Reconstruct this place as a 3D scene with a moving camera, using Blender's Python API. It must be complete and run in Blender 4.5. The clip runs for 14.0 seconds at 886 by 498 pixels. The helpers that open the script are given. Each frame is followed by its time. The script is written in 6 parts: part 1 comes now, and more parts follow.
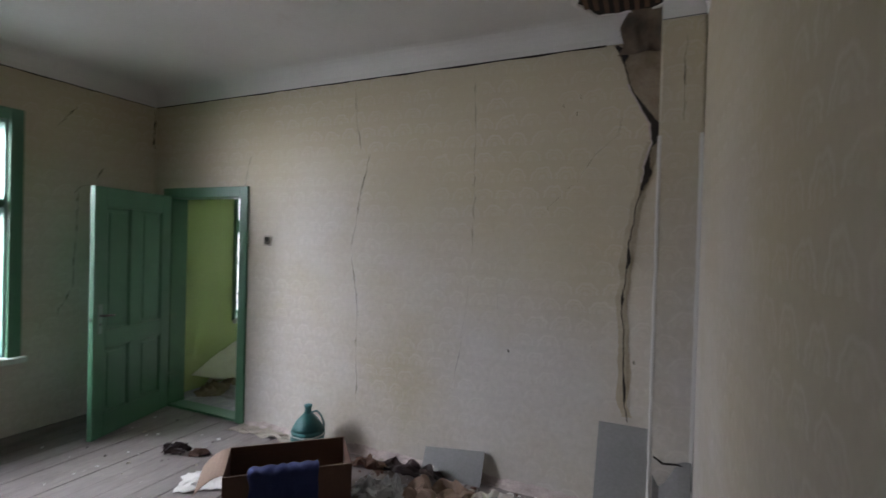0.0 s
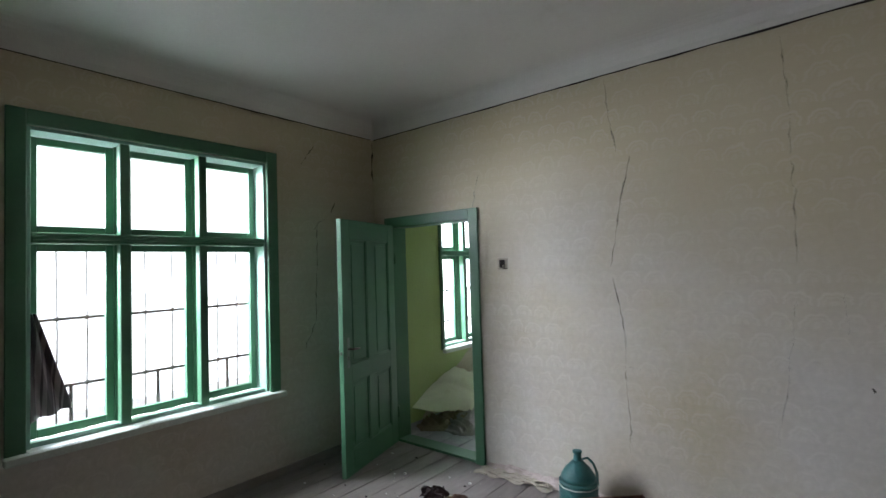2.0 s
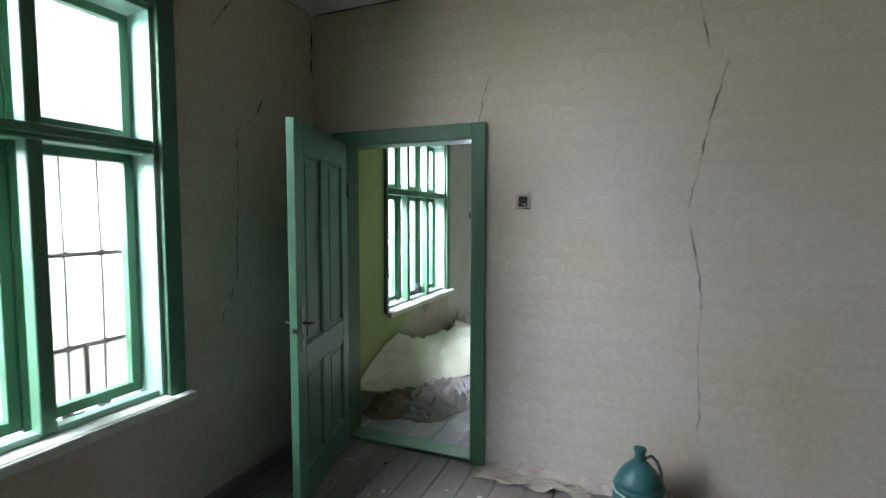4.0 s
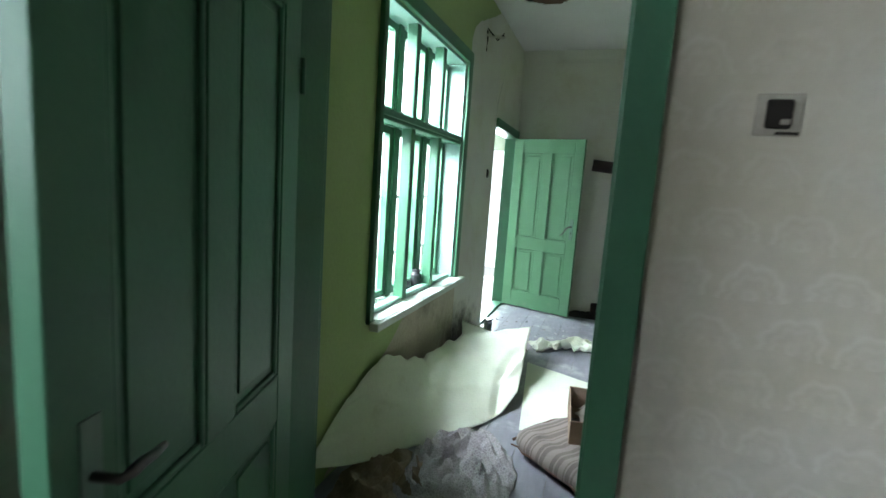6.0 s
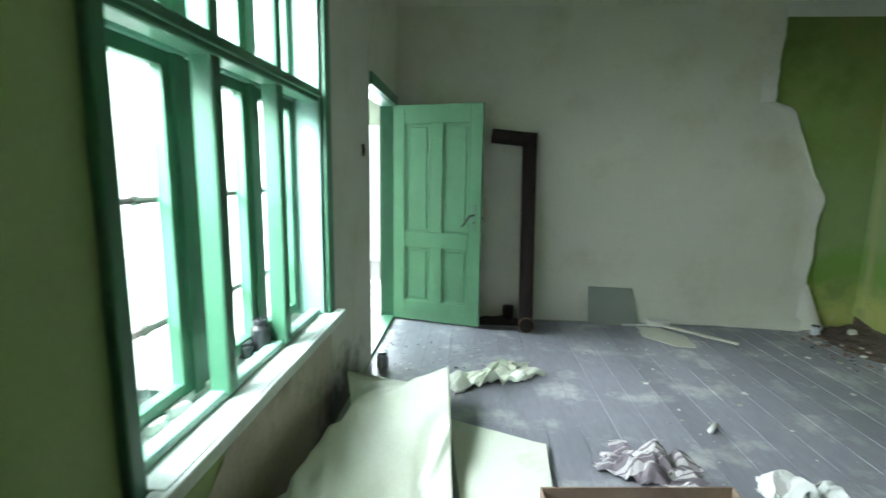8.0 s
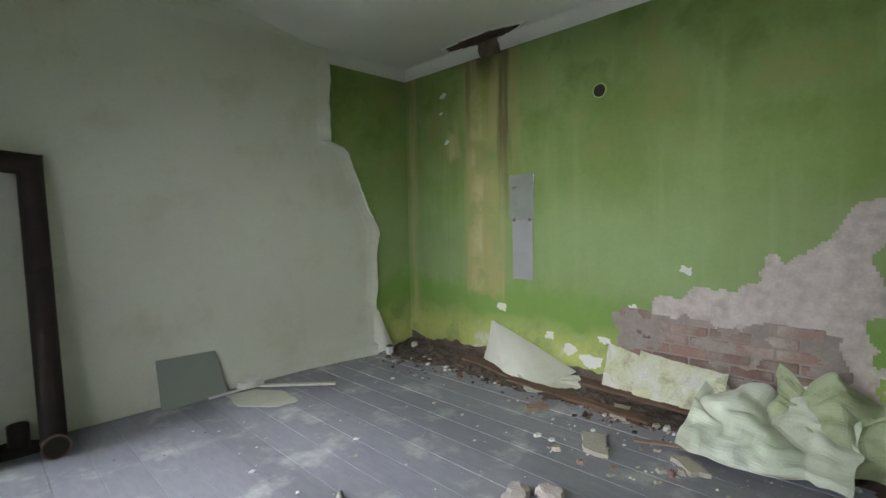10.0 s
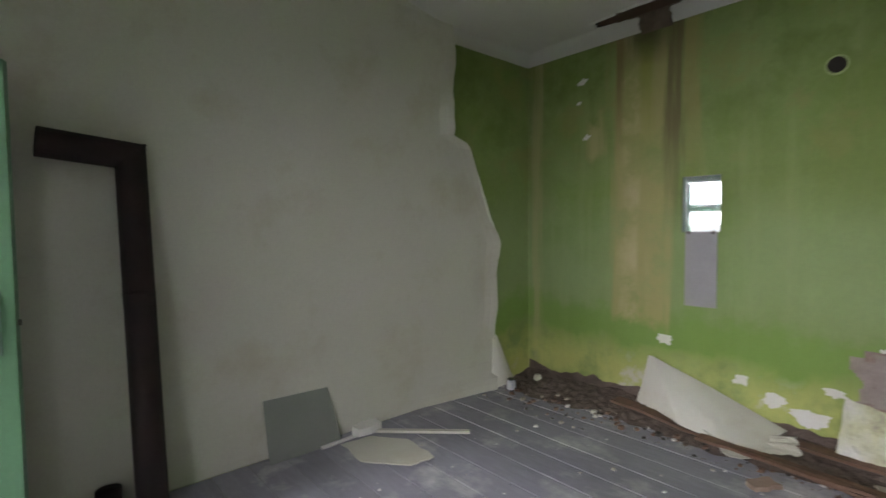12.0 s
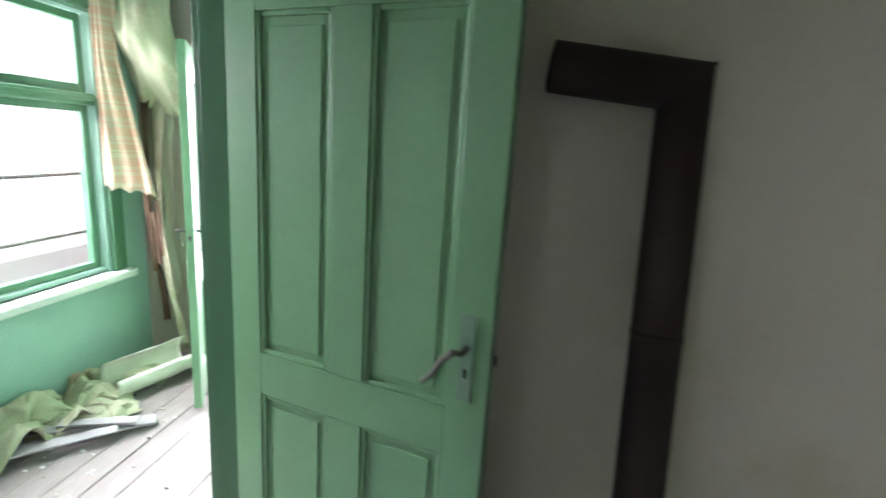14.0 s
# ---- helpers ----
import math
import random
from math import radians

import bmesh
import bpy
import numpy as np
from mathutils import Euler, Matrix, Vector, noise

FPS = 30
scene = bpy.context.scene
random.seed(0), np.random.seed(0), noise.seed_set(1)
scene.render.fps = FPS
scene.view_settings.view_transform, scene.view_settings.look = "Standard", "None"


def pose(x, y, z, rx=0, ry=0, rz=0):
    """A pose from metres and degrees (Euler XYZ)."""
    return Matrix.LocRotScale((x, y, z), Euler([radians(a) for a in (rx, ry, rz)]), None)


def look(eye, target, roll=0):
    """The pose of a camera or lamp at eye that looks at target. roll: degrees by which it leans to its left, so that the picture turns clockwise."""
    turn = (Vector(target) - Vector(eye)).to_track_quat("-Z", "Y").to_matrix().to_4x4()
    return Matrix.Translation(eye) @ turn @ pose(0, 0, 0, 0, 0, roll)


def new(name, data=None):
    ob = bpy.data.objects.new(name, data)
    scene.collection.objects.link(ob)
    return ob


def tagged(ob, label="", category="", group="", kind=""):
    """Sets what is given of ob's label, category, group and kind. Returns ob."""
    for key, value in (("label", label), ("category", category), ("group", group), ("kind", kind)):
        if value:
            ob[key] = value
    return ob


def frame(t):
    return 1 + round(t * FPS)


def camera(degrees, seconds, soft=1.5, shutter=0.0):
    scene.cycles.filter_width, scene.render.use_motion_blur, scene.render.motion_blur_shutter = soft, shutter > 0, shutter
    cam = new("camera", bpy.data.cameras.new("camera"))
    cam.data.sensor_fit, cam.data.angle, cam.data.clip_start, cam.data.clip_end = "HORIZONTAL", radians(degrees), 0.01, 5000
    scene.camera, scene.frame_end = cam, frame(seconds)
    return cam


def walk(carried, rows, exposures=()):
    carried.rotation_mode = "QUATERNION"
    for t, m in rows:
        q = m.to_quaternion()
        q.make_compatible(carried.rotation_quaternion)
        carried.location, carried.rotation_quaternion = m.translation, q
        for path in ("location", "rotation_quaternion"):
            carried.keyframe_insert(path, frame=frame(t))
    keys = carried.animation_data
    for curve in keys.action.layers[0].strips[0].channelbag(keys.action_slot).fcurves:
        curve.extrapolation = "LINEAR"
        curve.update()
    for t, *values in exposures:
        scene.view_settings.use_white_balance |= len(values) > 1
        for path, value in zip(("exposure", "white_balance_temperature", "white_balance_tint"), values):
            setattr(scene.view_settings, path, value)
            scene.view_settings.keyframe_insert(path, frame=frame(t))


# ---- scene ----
cam = camera(85.6, 14.0, 1.5, 0.4)
PATH = [
    (0, (0.614, 0.27, 1.686), (-0.195, 2.098, 1.662), 1.6),
    (0.5, (0.502, 0.242, 1.709), (-0.125, 2.141, 1.689), -0.7),
    (1, (0.213, 0.144, 1.709), (-0.509, 2.009, 1.694), -0.0),
    (1.5, (-0.075, 0.165, 1.672), (-1.147, 1.853, 1.661), -2.5),
    (2, (-0.44, 0.178, 1.661), (-1.697, 1.733, 1.734), -1.8),
    (2.5, (-0.779, 0.113, 1.62), (-1.855, 1.794, 1.748), -4.6),
    (3, (-1.124, 0.122, 1.649), (-1.94, 1.948, 1.686), -3.0),
    (3.2, (-1.279, 0.186, 1.643), (-2.09, 2.014, 1.615), -1.6),
    (5.3, (-2.559, 1.715, 1.486), (-3.265, 3.575, 1.282), 1.5),
    (5.5, (-2.623, 1.873, 1.495), (-3.324, 3.731, 1.263), 1.9),
    (6, (-2.829, 2.252, 1.469), (-3.465, 4.129, 1.2), 4.0),
    (6.5, (-2.961, 2.594, 1.434), (-3.505, 4.491, 1.112), 1.9),
    (7, (-3.038, 2.971, 1.452), (-3.565, 4.875, 1.143), 1.9),
    (7.5, (-3.166, 3.313, 1.436), (-3.58, 5.246, 1.135), 2.7),
    (8, (-3.23, 3.567, 1.454), (-3.351, 5.539, 1.14), 0.9),
    (8.5, (-3.21, 3.79, 1.445), (-2.902, 5.743, 1.148), -0.5),
    (9, (-3.086, 3.989, 1.393), (-2.137, 5.744, 1.246), -2.4),
    (9.2, (-2.987, 4.031, 1.368), (-1.858, 5.676, 1.222), -2.5),
    (11.3, (-3.12, 4.891, 1.385), (-1.626, 6.216, 1.28), -1.0),
    (11.5, (-3.09, 5.013, 1.379), (-1.68, 6.429, 1.303), 0.2),
    (12, (-3.124, 5.423, 1.415), (-1.806, 6.924, 1.321), -0.5),
    (12.5, (-3.121, 5.792, 1.427), (-2.071, 7.486, 1.253), -1.1),
    (13, (-2.931, 6.154, 1.51), (-2.391, 8.066, 1.286), 2.3),
    (13.5, (-2.975, 6.495, 1.509), (-2.868, 8.467, 1.191), 4.1),
    (14, (-3.151, 6.811, 1.581), (-3.398, 8.749, 1.156), 3.8),
]
EXPOSURES = [(0.0, 0.0, 6300, 23), (1.0, -0.05, 6270, 20), (3.0, -0.1, 6250, 17), (5.3, -0.4, 6250, 14), (6.0, -0.47, 6100, 7), (7.0, -0.55, 6150, 0), (7.5, -0.48, 6150, 2),
             (8.5, -0.5, 6150, 3), (9.0, -0.5, 6400, 12), (9.2, -0.48, 6400, 12), (11.5, -0.75, 6600, 24), (12.0, -0.85, 6700, 24), (12.5, -1.05, 7000, 22), (13.5, -1.0, 7000, 20), (14.0, -0.95, 6600, 24)]
walk(cam, [(t, look(eye, target, roll)) for t, eye, target, roll in PATH], EXPOSURES)


# ---- world and light ----
world = bpy.data.worlds.new("overcast")
scene.world = world
world.use_nodes = True
wn, wl = world.node_tree.nodes, world.node_tree.links
sky = wn.new("ShaderNodeTexSky")
sky.sky_type = "NISHITA"
sky.sun_disc = False
sky.sun_elevation, sky.sun_rotation = radians(40), radians(250)
sky.air_density, sky.dust_density = 1.0, 6.0
wl.new(sky.outputs["Color"], wn["Background"].inputs["Color"])
wn["Background"].inputs["Strength"].default_value = 0.12

sun = new("sun", bpy.data.lights.new("sun", "SUN"))
sun.data.energy, sun.data.angle, sun.data.color = 1.2, radians(12), (1.0, 0.97, 0.93)
sun.matrix_world = look((-10, 2, 9), (0, 5, 0))


def window_light(name, x, y, z, wide, high, watts, aim):
    """An added area lamp outside a window, standing in for the overcast sky's light."""
    lamp = new(name, bpy.data.lights.new(name, "AREA"))
    lamp.data.shape, lamp.data.size, lamp.data.size_y = "RECTANGLE", wide, high
    lamp.data.energy, lamp.data.color = watts, (0.88, 0.95, 1.0)
    lamp.matrix_world = look((x, y, z), aim)
    return lamp


window_light("daylight_room_1", -5.35, 0.10, 2.62, 2.2, 1.9, 930, (-2.0, 3.3, 0.4))
window_light("daylight_room_2", -5.30, 4.25, 2.95, 2.3, 1.9, 1560, (-2.9, 6.4, 0.3))
window_light("daylight_veranda", -6.60, 8.7, 2.1, 1.9, 1.6, 1450, (-4.2, 7.9, 0.6))
window_light("daylight_veranda_door", -4.85, 10.15, 1.1, 0.6, 1.9, 190, (-4.85, 8.5, 0.2))


# ---- materials ----
def material(name, colour, rough=0.7, metal=0.0, second=None, scale=6.0, mix=0.5, grain=60.0, grain_mix=0.12, bump=0.15,
             stretch=(1, 1, 1), per_piece=0.0, stain=None, stain_scale=1.2, stain_lo=0.55, stain_hi=0.75):
    """Two-scale procedural surface: broad patches, fine grain, stains with their own shape, and a fine relief."""
    m = bpy.data.materials.new(name)
    m.use_nodes = True
    n, l = m.node_tree.nodes, m.node_tree.links
    b = n["Principled BSDF"]
    co = n.new("ShaderNodeTexCoord")
    mp = n.new("ShaderNodeMapping")
    mp.inputs["Scale"].default_value = stretch
    place = co.outputs["Object"]
    if per_piece:
        # pieces share one mesh: carry the pattern on from piece to piece
        where = n.new("ShaderNodeObjectInfo")
        shift = n.new("ShaderNodeVectorMath")
        l.new(place, shift.inputs[0]), l.new(where.outputs["Location"], shift.inputs[1])
        place = shift.outputs["Vector"]
    l.new(place, mp.inputs["Vector"])
    big = n.new("ShaderNodeTexNoise")
    big.inputs["Scale"].default_value, big.inputs["Detail"].default_value = scale, 6
    l.new(mp.outputs["Vector"], big.inputs["Vector"])
    fine = n.new("ShaderNodeTexNoise")
    fine.inputs["Scale"].default_value, fine.inputs["Detail"].default_value = grain, 4
    l.new(mp.outputs["Vector"], fine.inputs["Vector"])
    if second is None:
        second = tuple(c * 0.72 for c in colour)
    ramp = n.new("ShaderNodeMapRange")
    ramp.inputs["From Min"].default_value, ramp.inputs["From Max"].default_value = 0.35, 0.7
    l.new(big.outputs["Fac"], ramp.inputs["Value"])
    f = n.new("ShaderNodeMath")
    f.operation = "MULTIPLY"
    f.inputs[1].default_value = mix
    l.new(ramp.outputs["Result"], f.inputs[0])
    mix1 = n.new("ShaderNodeMix")
    mix1.data_type = "RGBA"
    mix1.inputs["A"].default_value, mix1.inputs["B"].default_value = (*colour, 1), (*second, 1)
    l.new(f.outputs[0], mix1.inputs["Factor"])
    out = mix1.outputs["Result"]
    if stain is not None:
        st = n.new("ShaderNodeTexNoise")
        st.inputs["Scale"].default_value, st.inputs["Detail"].default_value = stain_scale, 9
        st.inputs["Roughness"].default_value = 0.65
        l.new(place, st.inputs["Vector"])
        sr = n.new("ShaderNodeMapRange")
        sr.inputs["From Min"].default_value, sr.inputs["From Max"].default_value = stain_lo, stain_hi
        l.new(st.outputs["Fac"], sr.inputs["Value"])
        m2 = n.new("ShaderNodeMix")
        m2.data_type = "RGBA"
        m2.inputs["B"].default_value = (*stain, 1)
        l.new(sr.outputs["Result"], m2.inputs["Factor"])
        l.new(out, m2.inputs["A"])
        out = m2.outputs["Result"]
    gr = n.new("ShaderNodeMapRange")
    gr.inputs["To Min"].default_value, gr.inputs["To Max"].default_value = 1 - grain_mix * 2, 1 + grain_mix
    l.new(fine.outputs["Fac"], gr.inputs["Value"])
    val = gr.outputs["Result"]
    if per_piece:
        info = n.new("ShaderNodeObjectInfo")
        pr = n.new("ShaderNodeMapRange")
        pr.inputs["To Min"].default_value, pr.inputs["To Max"].default_value = 1 - per_piece, 1 + per_piece
        l.new(info.outputs["Random"], pr.inputs["Value"])
        mm = n.new("ShaderNodeMath")
        mm.operation = "MULTIPLY"
        l.new(val, mm.inputs[0]), l.new(pr.outputs["Result"], mm.inputs[1])
        val = mm.outputs[0]
    sc = n.new("ShaderNodeVectorMath")
    sc.operation = "SCALE"
    l.new(out, sc.inputs[0]), l.new(val, sc.inputs["Scale"])
    l.new(sc.outputs["Vector"], b.inputs["Base Color"])
    b.inputs["Roughness"].default_value, b.inputs["Metallic"].default_value = rough, metal
    if bump:
        bp = n.new("ShaderNodeBump")
        bp.inputs["Strength"].default_value, bp.inputs["Distance"].default_value = bump, 0.01
        add = n.new("ShaderNodeMath")
        l.new(big.outputs["Fac"], add.inputs[0]), l.new(fine.outputs["Fac"], add.inputs[1])
        l.new(add.outputs[0], bp.inputs["Height"])
        l.new(bp.outputs["Normal"], b.inputs["Normal"])
    return m


def shell_wallpaper(name, colour, second):
    """Cream wallpaper embossed with staggered rows of pale shells."""
    m = material(name, colour, rough=0.75, second=second, scale=1.3, mix=0.6, grain=26, grain_mix=0.09, bump=0.15,
                 stain=(0.42, 0.345, 0.19), stain_scale=0.8, stain_lo=0.42, stain_hi=0.92)
    n, l = m.node_tree.nodes, m.node_tree.links
    b = n["Principled BSDF"]
    co = n.new("ShaderNodeTexCoord")
    sep = n.new("ShaderNodeSeparateXYZ")
    l.new(co.outputs["Object"], sep.inputs[0])

    def op(kind, a, c=None):
        q = n.new("ShaderNodeMath")
        q.operation = kind
        for k, v in enumerate((a, c)):
            if v is None:
                continue
            if isinstance(v, (int, float)):
                q.inputs[k].default_value = v
            else:
                l.new(v, q.inputs[k])
        return q.outputs[0]
    along = op("ADD", sep.outputs["X"], sep.outputs["Y"])
    high = sep.outputs["Z"]
    warp = n.new("ShaderNodeTexNoise")
    warp.inputs["Scale"].default_value, warp.inputs["Detail"].default_value = 6.0, 5
    l.new(co.outputs["Object"], warp.inputs["Vector"])
    bend = op("MULTIPLY", op("SUBTRACT", warp.outputs["Fac"], 0.5), 0.085)
    along, high = op("ADD", along, bend), op("ADD", high, bend)
    tall, wide = 0.125, 0.165
    row = op("FLOOR", op("DIVIDE", high, tall))
    v = op("FRACT", op("DIVIDE", high, tall))
    shift = op("MULTIPLY", op("MODULO", op("ADD", row, 40.0), 2.0), 0.5)
    f = op("ADD", op("DIVIDE", op("ADD", along, 40.0), wide), shift)
    u1 = op("SUBTRACT", op("FRACT", f), 0.5)

    def reach(a, b):
        return op("SQRT", op("ADD", op("MULTIPLY", a, a), op("MULTIPLY", op("MULTIPLY", b, b), (tall / wide) ** 2)))
    # a scalloped fan: rays inside, a pale rim, a darker gap round it
    low = op("SUBTRACT", v, 0.16)
    r = reach(u1, low)
    turn = op("ARCTAN2", u1, op("ADD", low, 0.02))
    scallop = op("MULTIPLY", op("ABSOLUTE", op("SINE", op("MULTIPLY", turn, 4.5))), 0.05)
    edge = op("SUBTRACT", op("ADD", 0.40, scallop), r)

    def window_of(x, centre, half):
        return op("MAXIMUM", op("SUBTRACT", 1.0, op("DIVIDE", op("ABSOLUTE", op("SUBTRACT", x, centre)), half)), 0.0)
    rim = window_of(edge, 0.05, 0.07)
    inner = op("MULTIPLY", window_of(edge, 0.19, 0.06), 0.55)
    core = op("MULTIPLY", window_of(r, 0.06, 0.08), 0.7)
    above = op("GREATER_THAN", low, -0.10)
    pattern = op("MULTIPLY", op("MAXIMUM", op("MAXIMUM", rim, inner), core), above)
    worn = n.new("ShaderNodeTexNoise")
    worn.inputs["Scale"].default_value, worn.inputs["Detail"].default_value = 2.2, 7
    l.new(co.outputs["Object"], worn.inputs["Vector"])
    patchy = n.new("ShaderNodeMapRange")
    patchy.inputs["From Min"].default_value, patchy.inputs["From Max"].default_value = 0.28, 0.66
    l.new(worn.outputs["Fac"], patchy.inputs["Value"])
    pattern = op("MULTIPLY", pattern, patchy.outputs["Result"])
    # the upper wall's warmer light put into the paper's colour, in broad clouds
    cloud = n.new("ShaderNodeTexNoise")
    cloud.inputs["Scale"].default_value, cloud.inputs["Detail"].default_value = 0.9, 6
    l.new(co.outputs["Object"], cloud.inputs["Vector"])
    warm_high = n.new("ShaderNodeMapRange")
    warm_high.inputs["From Min"].default_value, warm_high.inputs["From Max"].default_value, warm_high.inputs["To Max"].default_value = 2.0, 3.7, 0.75
    l.new(op("ADD", sep.outputs["Z"], op("MULTIPLY", cloud.outputs["Fac"], 2.4)), warm_high.inputs["Value"])
    yellow = n.new("ShaderNodeMix")
    yellow.data_type = "RGBA"
    yellow.inputs["B"].default_value = (0.50, 0.43, 0.27, 1)
    l.new(warm_high.outputs["Result"], yellow.inputs["Factor"])
    l.new(b.inputs["Base Color"].links[0].from_socket, yellow.inputs["A"])
    old = yellow.outputs["Result"]
    mx = n.new("ShaderNodeMix")
    mx.data_type = "RGBA"
    mx.inputs["B"].default_value = (0.78, 0.75, 0.70, 1)
    l.new(op("MULTIPLY", pattern, 0.23), mx.inputs["Factor"])
    l.new(old, mx.inputs["A"])
    l.new(mx.outputs["Result"], b.inputs["Base Color"])
    return m


M = {}
M["paper_cream"] = shell_wallpaper("cream_shell_wallpaper", (0.57, 0.54, 0.495), (0.48, 0.45, 0.405))
M["plaster_white"] = material("white_ceiling_plaster", (0.72, 0.71, 0.68), 0.9, second=(0.60, 0.58, 0.54), scale=0.9, mix=0.7, grain=70,
                              grain_mix=0.04, bump=0.1, stain=(0.42, 0.35, 0.26), stain_scale=0.8, stain_lo=0.62, stain_hi=0.95)
M["plaster_bare"] = material("bare_plaster", (0.47, 0.42, 0.35), 0.95, second=(0.33, 0.29, 0.24), scale=2.5, mix=0.8, bump=0.35)
M["lime_green"] = material("lime_green_wall_paint", (0.33, 0.425, 0.18), 0.8, second=(0.38, 0.47, 0.22), scale=1.1, mix=0.8, grain=45,
                           grain_mix=0.06, bump=0.15, stain=(0.32, 0.42, 0.15), stain_scale=0.9, stain_lo=0.5, stain_hi=0.8)
M["paper_pale"] = material("pale_cream_wallpaper", (0.62, 0.61, 0.53), 0.75, second=(0.53, 0.52, 0.425), scale=0.8, mix=0.7, grain=80,
                           grain_mix=0.04, bump=0.08, stain=(0.44, 0.39, 0.25), stain_scale=2.2, stain_lo=0.52, stain_hi=0.95)
M["paper_back"] = material("loose_wallpaper_sheet", (0.70, 0.72, 0.62), 0.7, second=(0.62, 0.66, 0.50), scale=2.0, mix=0.7, grain=60,
                           grain_mix=0.05, bump=0.1, stain=(0.44, 0.42, 0.26), stain_scale=3.0, stain_lo=0.6, stain_hi=0.9)
M["mint"] = material("mint_green_gloss_paint", (0.062, 0.178, 0.098), 0.42, second=(0.047, 0.145, 0.077), scale=3.0, mix=0.6, grain=50,
                     grain_mix=0.05, bump=0.08, stain=(0.11, 0.19, 0.11), stain_scale=5.0, stain_lo=0.62, stain_hi=0.85)
# the mint paint once more, lightened: daylight on a leaf is in this colour
M["mint_lit"] = material("mint_paint_lit_copy", (0.16, 0.335, 0.185), 0.35, second=(0.13, 0.28, 0.15), scale=3.0, mix=0.6, grain=50,
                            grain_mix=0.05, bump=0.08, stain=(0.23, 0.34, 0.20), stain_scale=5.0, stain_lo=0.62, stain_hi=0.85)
M["mint_light"] = material("pale_mint_walls_and_lit_linings", (0.26, 0.45, 0.36), 0.4, second=(0.21, 0.38, 0.29), scale=4.0, mix=0.6, grain=60,
                           grain_mix=0.07, bump=0.12, stain=(0.45, 0.42, 0.34), stain_scale=7.0, stain_lo=0.66, stain_hi=0.8)
M["sill"] = material("chipped_white_sill_paint", (0.60, 0.66, 0.60), 0.5, second=(0.50, 0.57, 0.50), scale=4, mix=0.7, bump=0.2,
                     stain=(0.25, 0.20, 0.14), stain_scale=6, stain_lo=0.62, stain_hi=0.8)
M["board_grey"] = material("grey_painted_floorboards", (0.275, 0.27, 0.305), 0.45, second=(0.205, 0.20, 0.23), scale=2.2, mix=0.8, grain=30,
                           grain_mix=0.15, bump=0.2, stretch=(1, 0.25, 1), per_piece=0.10, stain=(0.52, 0.51, 0.50), stain_scale=2.6,
                           stain_lo=0.53, stain_hi=0.70)
M["board_dusty"] = material("dusty_floorboards", (0.25, 0.222, 0.21), 0.65, second=(0.21, 0.185, 0.17), scale=2.2, mix=0.8, grain=30,
                            grain_mix=0.15, bump=0.25, stretch=(1, 0.25, 1), per_piece=0.08, stain=(0.34, 0.31, 0.28), stain_scale=1.4,
                            stain_lo=0.55, stain_hi=0.85)
M["dark_gap"] = material("dirt_in_the_joints", (0.035, 0.03, 0.026), 0.95, bump=0.2)
M["crack"] = material("dark_crack", (0.022, 0.017, 0.013), 0.95, bump=0.0)
M["rust_pipe"] = material("rusty_stove_pipe_iron", (0.018, 0.009, 0.009), 0.7, 0.2, second=(0.035, 0.014, 0.012), scale=5, mix=0.8, bump=0.2)
M["cardboard"] = material("brown_cardboard", (0.30, 0.21, 0.155), 0.85, second=(0.24, 0.165, 0.12), scale=5, mix=0.6, bump=0.1)
M["cardboard_dark"] = material("dark_brown_cardboard", (0.13, 0.07, 0.045), 0.85, second=(0.10, 0.05, 0.035), scale=5, mix=0.6, bump=0.1)
M["teal"] = material("teal_wicker_plastic", (0.022, 0.13, 0.125), 0.5, second=(0.016, 0.095, 0.095), scale=14, mix=0.6, bump=0.3)
M["plaster_pink"] = material("pinkish_plaster_lump", (0.58, 0.50, 0.47), 0.9, second=(0.40, 0.33, 0.30), scale=14, mix=0.9, bump=0.5)
M["tin_grey"] = material("dull_grey_sheet", (0.26, 0.26, 0.25), 0.6, second=(0.20, 0.20, 0.19), scale=3, mix=0.6, bump=0.08)
M["iron"] = material("rusty_iron_bar", (0.055, 0.06, 0.05), 0.7, 0.2, second=(0.09, 0.055, 0.035), scale=12, mix=0.7, bump=0.2)
M["metal_handle"] = material("worn_steel", (0.13, 0.12, 0.11), 0.35, 0.7, scale=20, bump=0.1)
M["wood_brown"] = material("old_brown_wood", (0.16, 0.085, 0.05), 0.75, second=(0.10, 0.055, 0.035), scale=3, mix=0.8, grain=35, grain_mix=0.2,
                           stretch=(1, 0.2, 1), bump=0.35)
M["blue_cloth"] = material("navy_cloth", (0.025, 0.035, 0.12), 0.95, scale=9, mix=0.6, bump=0.3)
M["brick"] = material("dusty_red_clay_brick", (0.25, 0.15, 0.125), 0.9, second=(0.19, 0.105, 0.085), scale=8, mix=0.8, bump=0.5, per_piece=0.25,
                      stain=(0.38, 0.32, 0.28), stain_scale=4, stain_lo=0.42, stain_hi=0.66)
M["mortar"] = material("crumbling_mortar", (0.34, 0.28, 0.25), 0.95, scale=9, mix=0.8, bump=0.5)

glass = bpy.data.materials.new("window_glass")
glass.use_nodes = True
gb = glass.node_tree.nodes["Principled BSDF"]
gb.inputs["Base Color"].default_value = (0.95, 0.98, 0.97, 1)
gb.inputs["Roughness"].default_value, gb.inputs["Transmission Weight"].default_value, gb.inputs["IOR"].default_value = 0.03, 1.0, 1.45
M["glass"] = glass

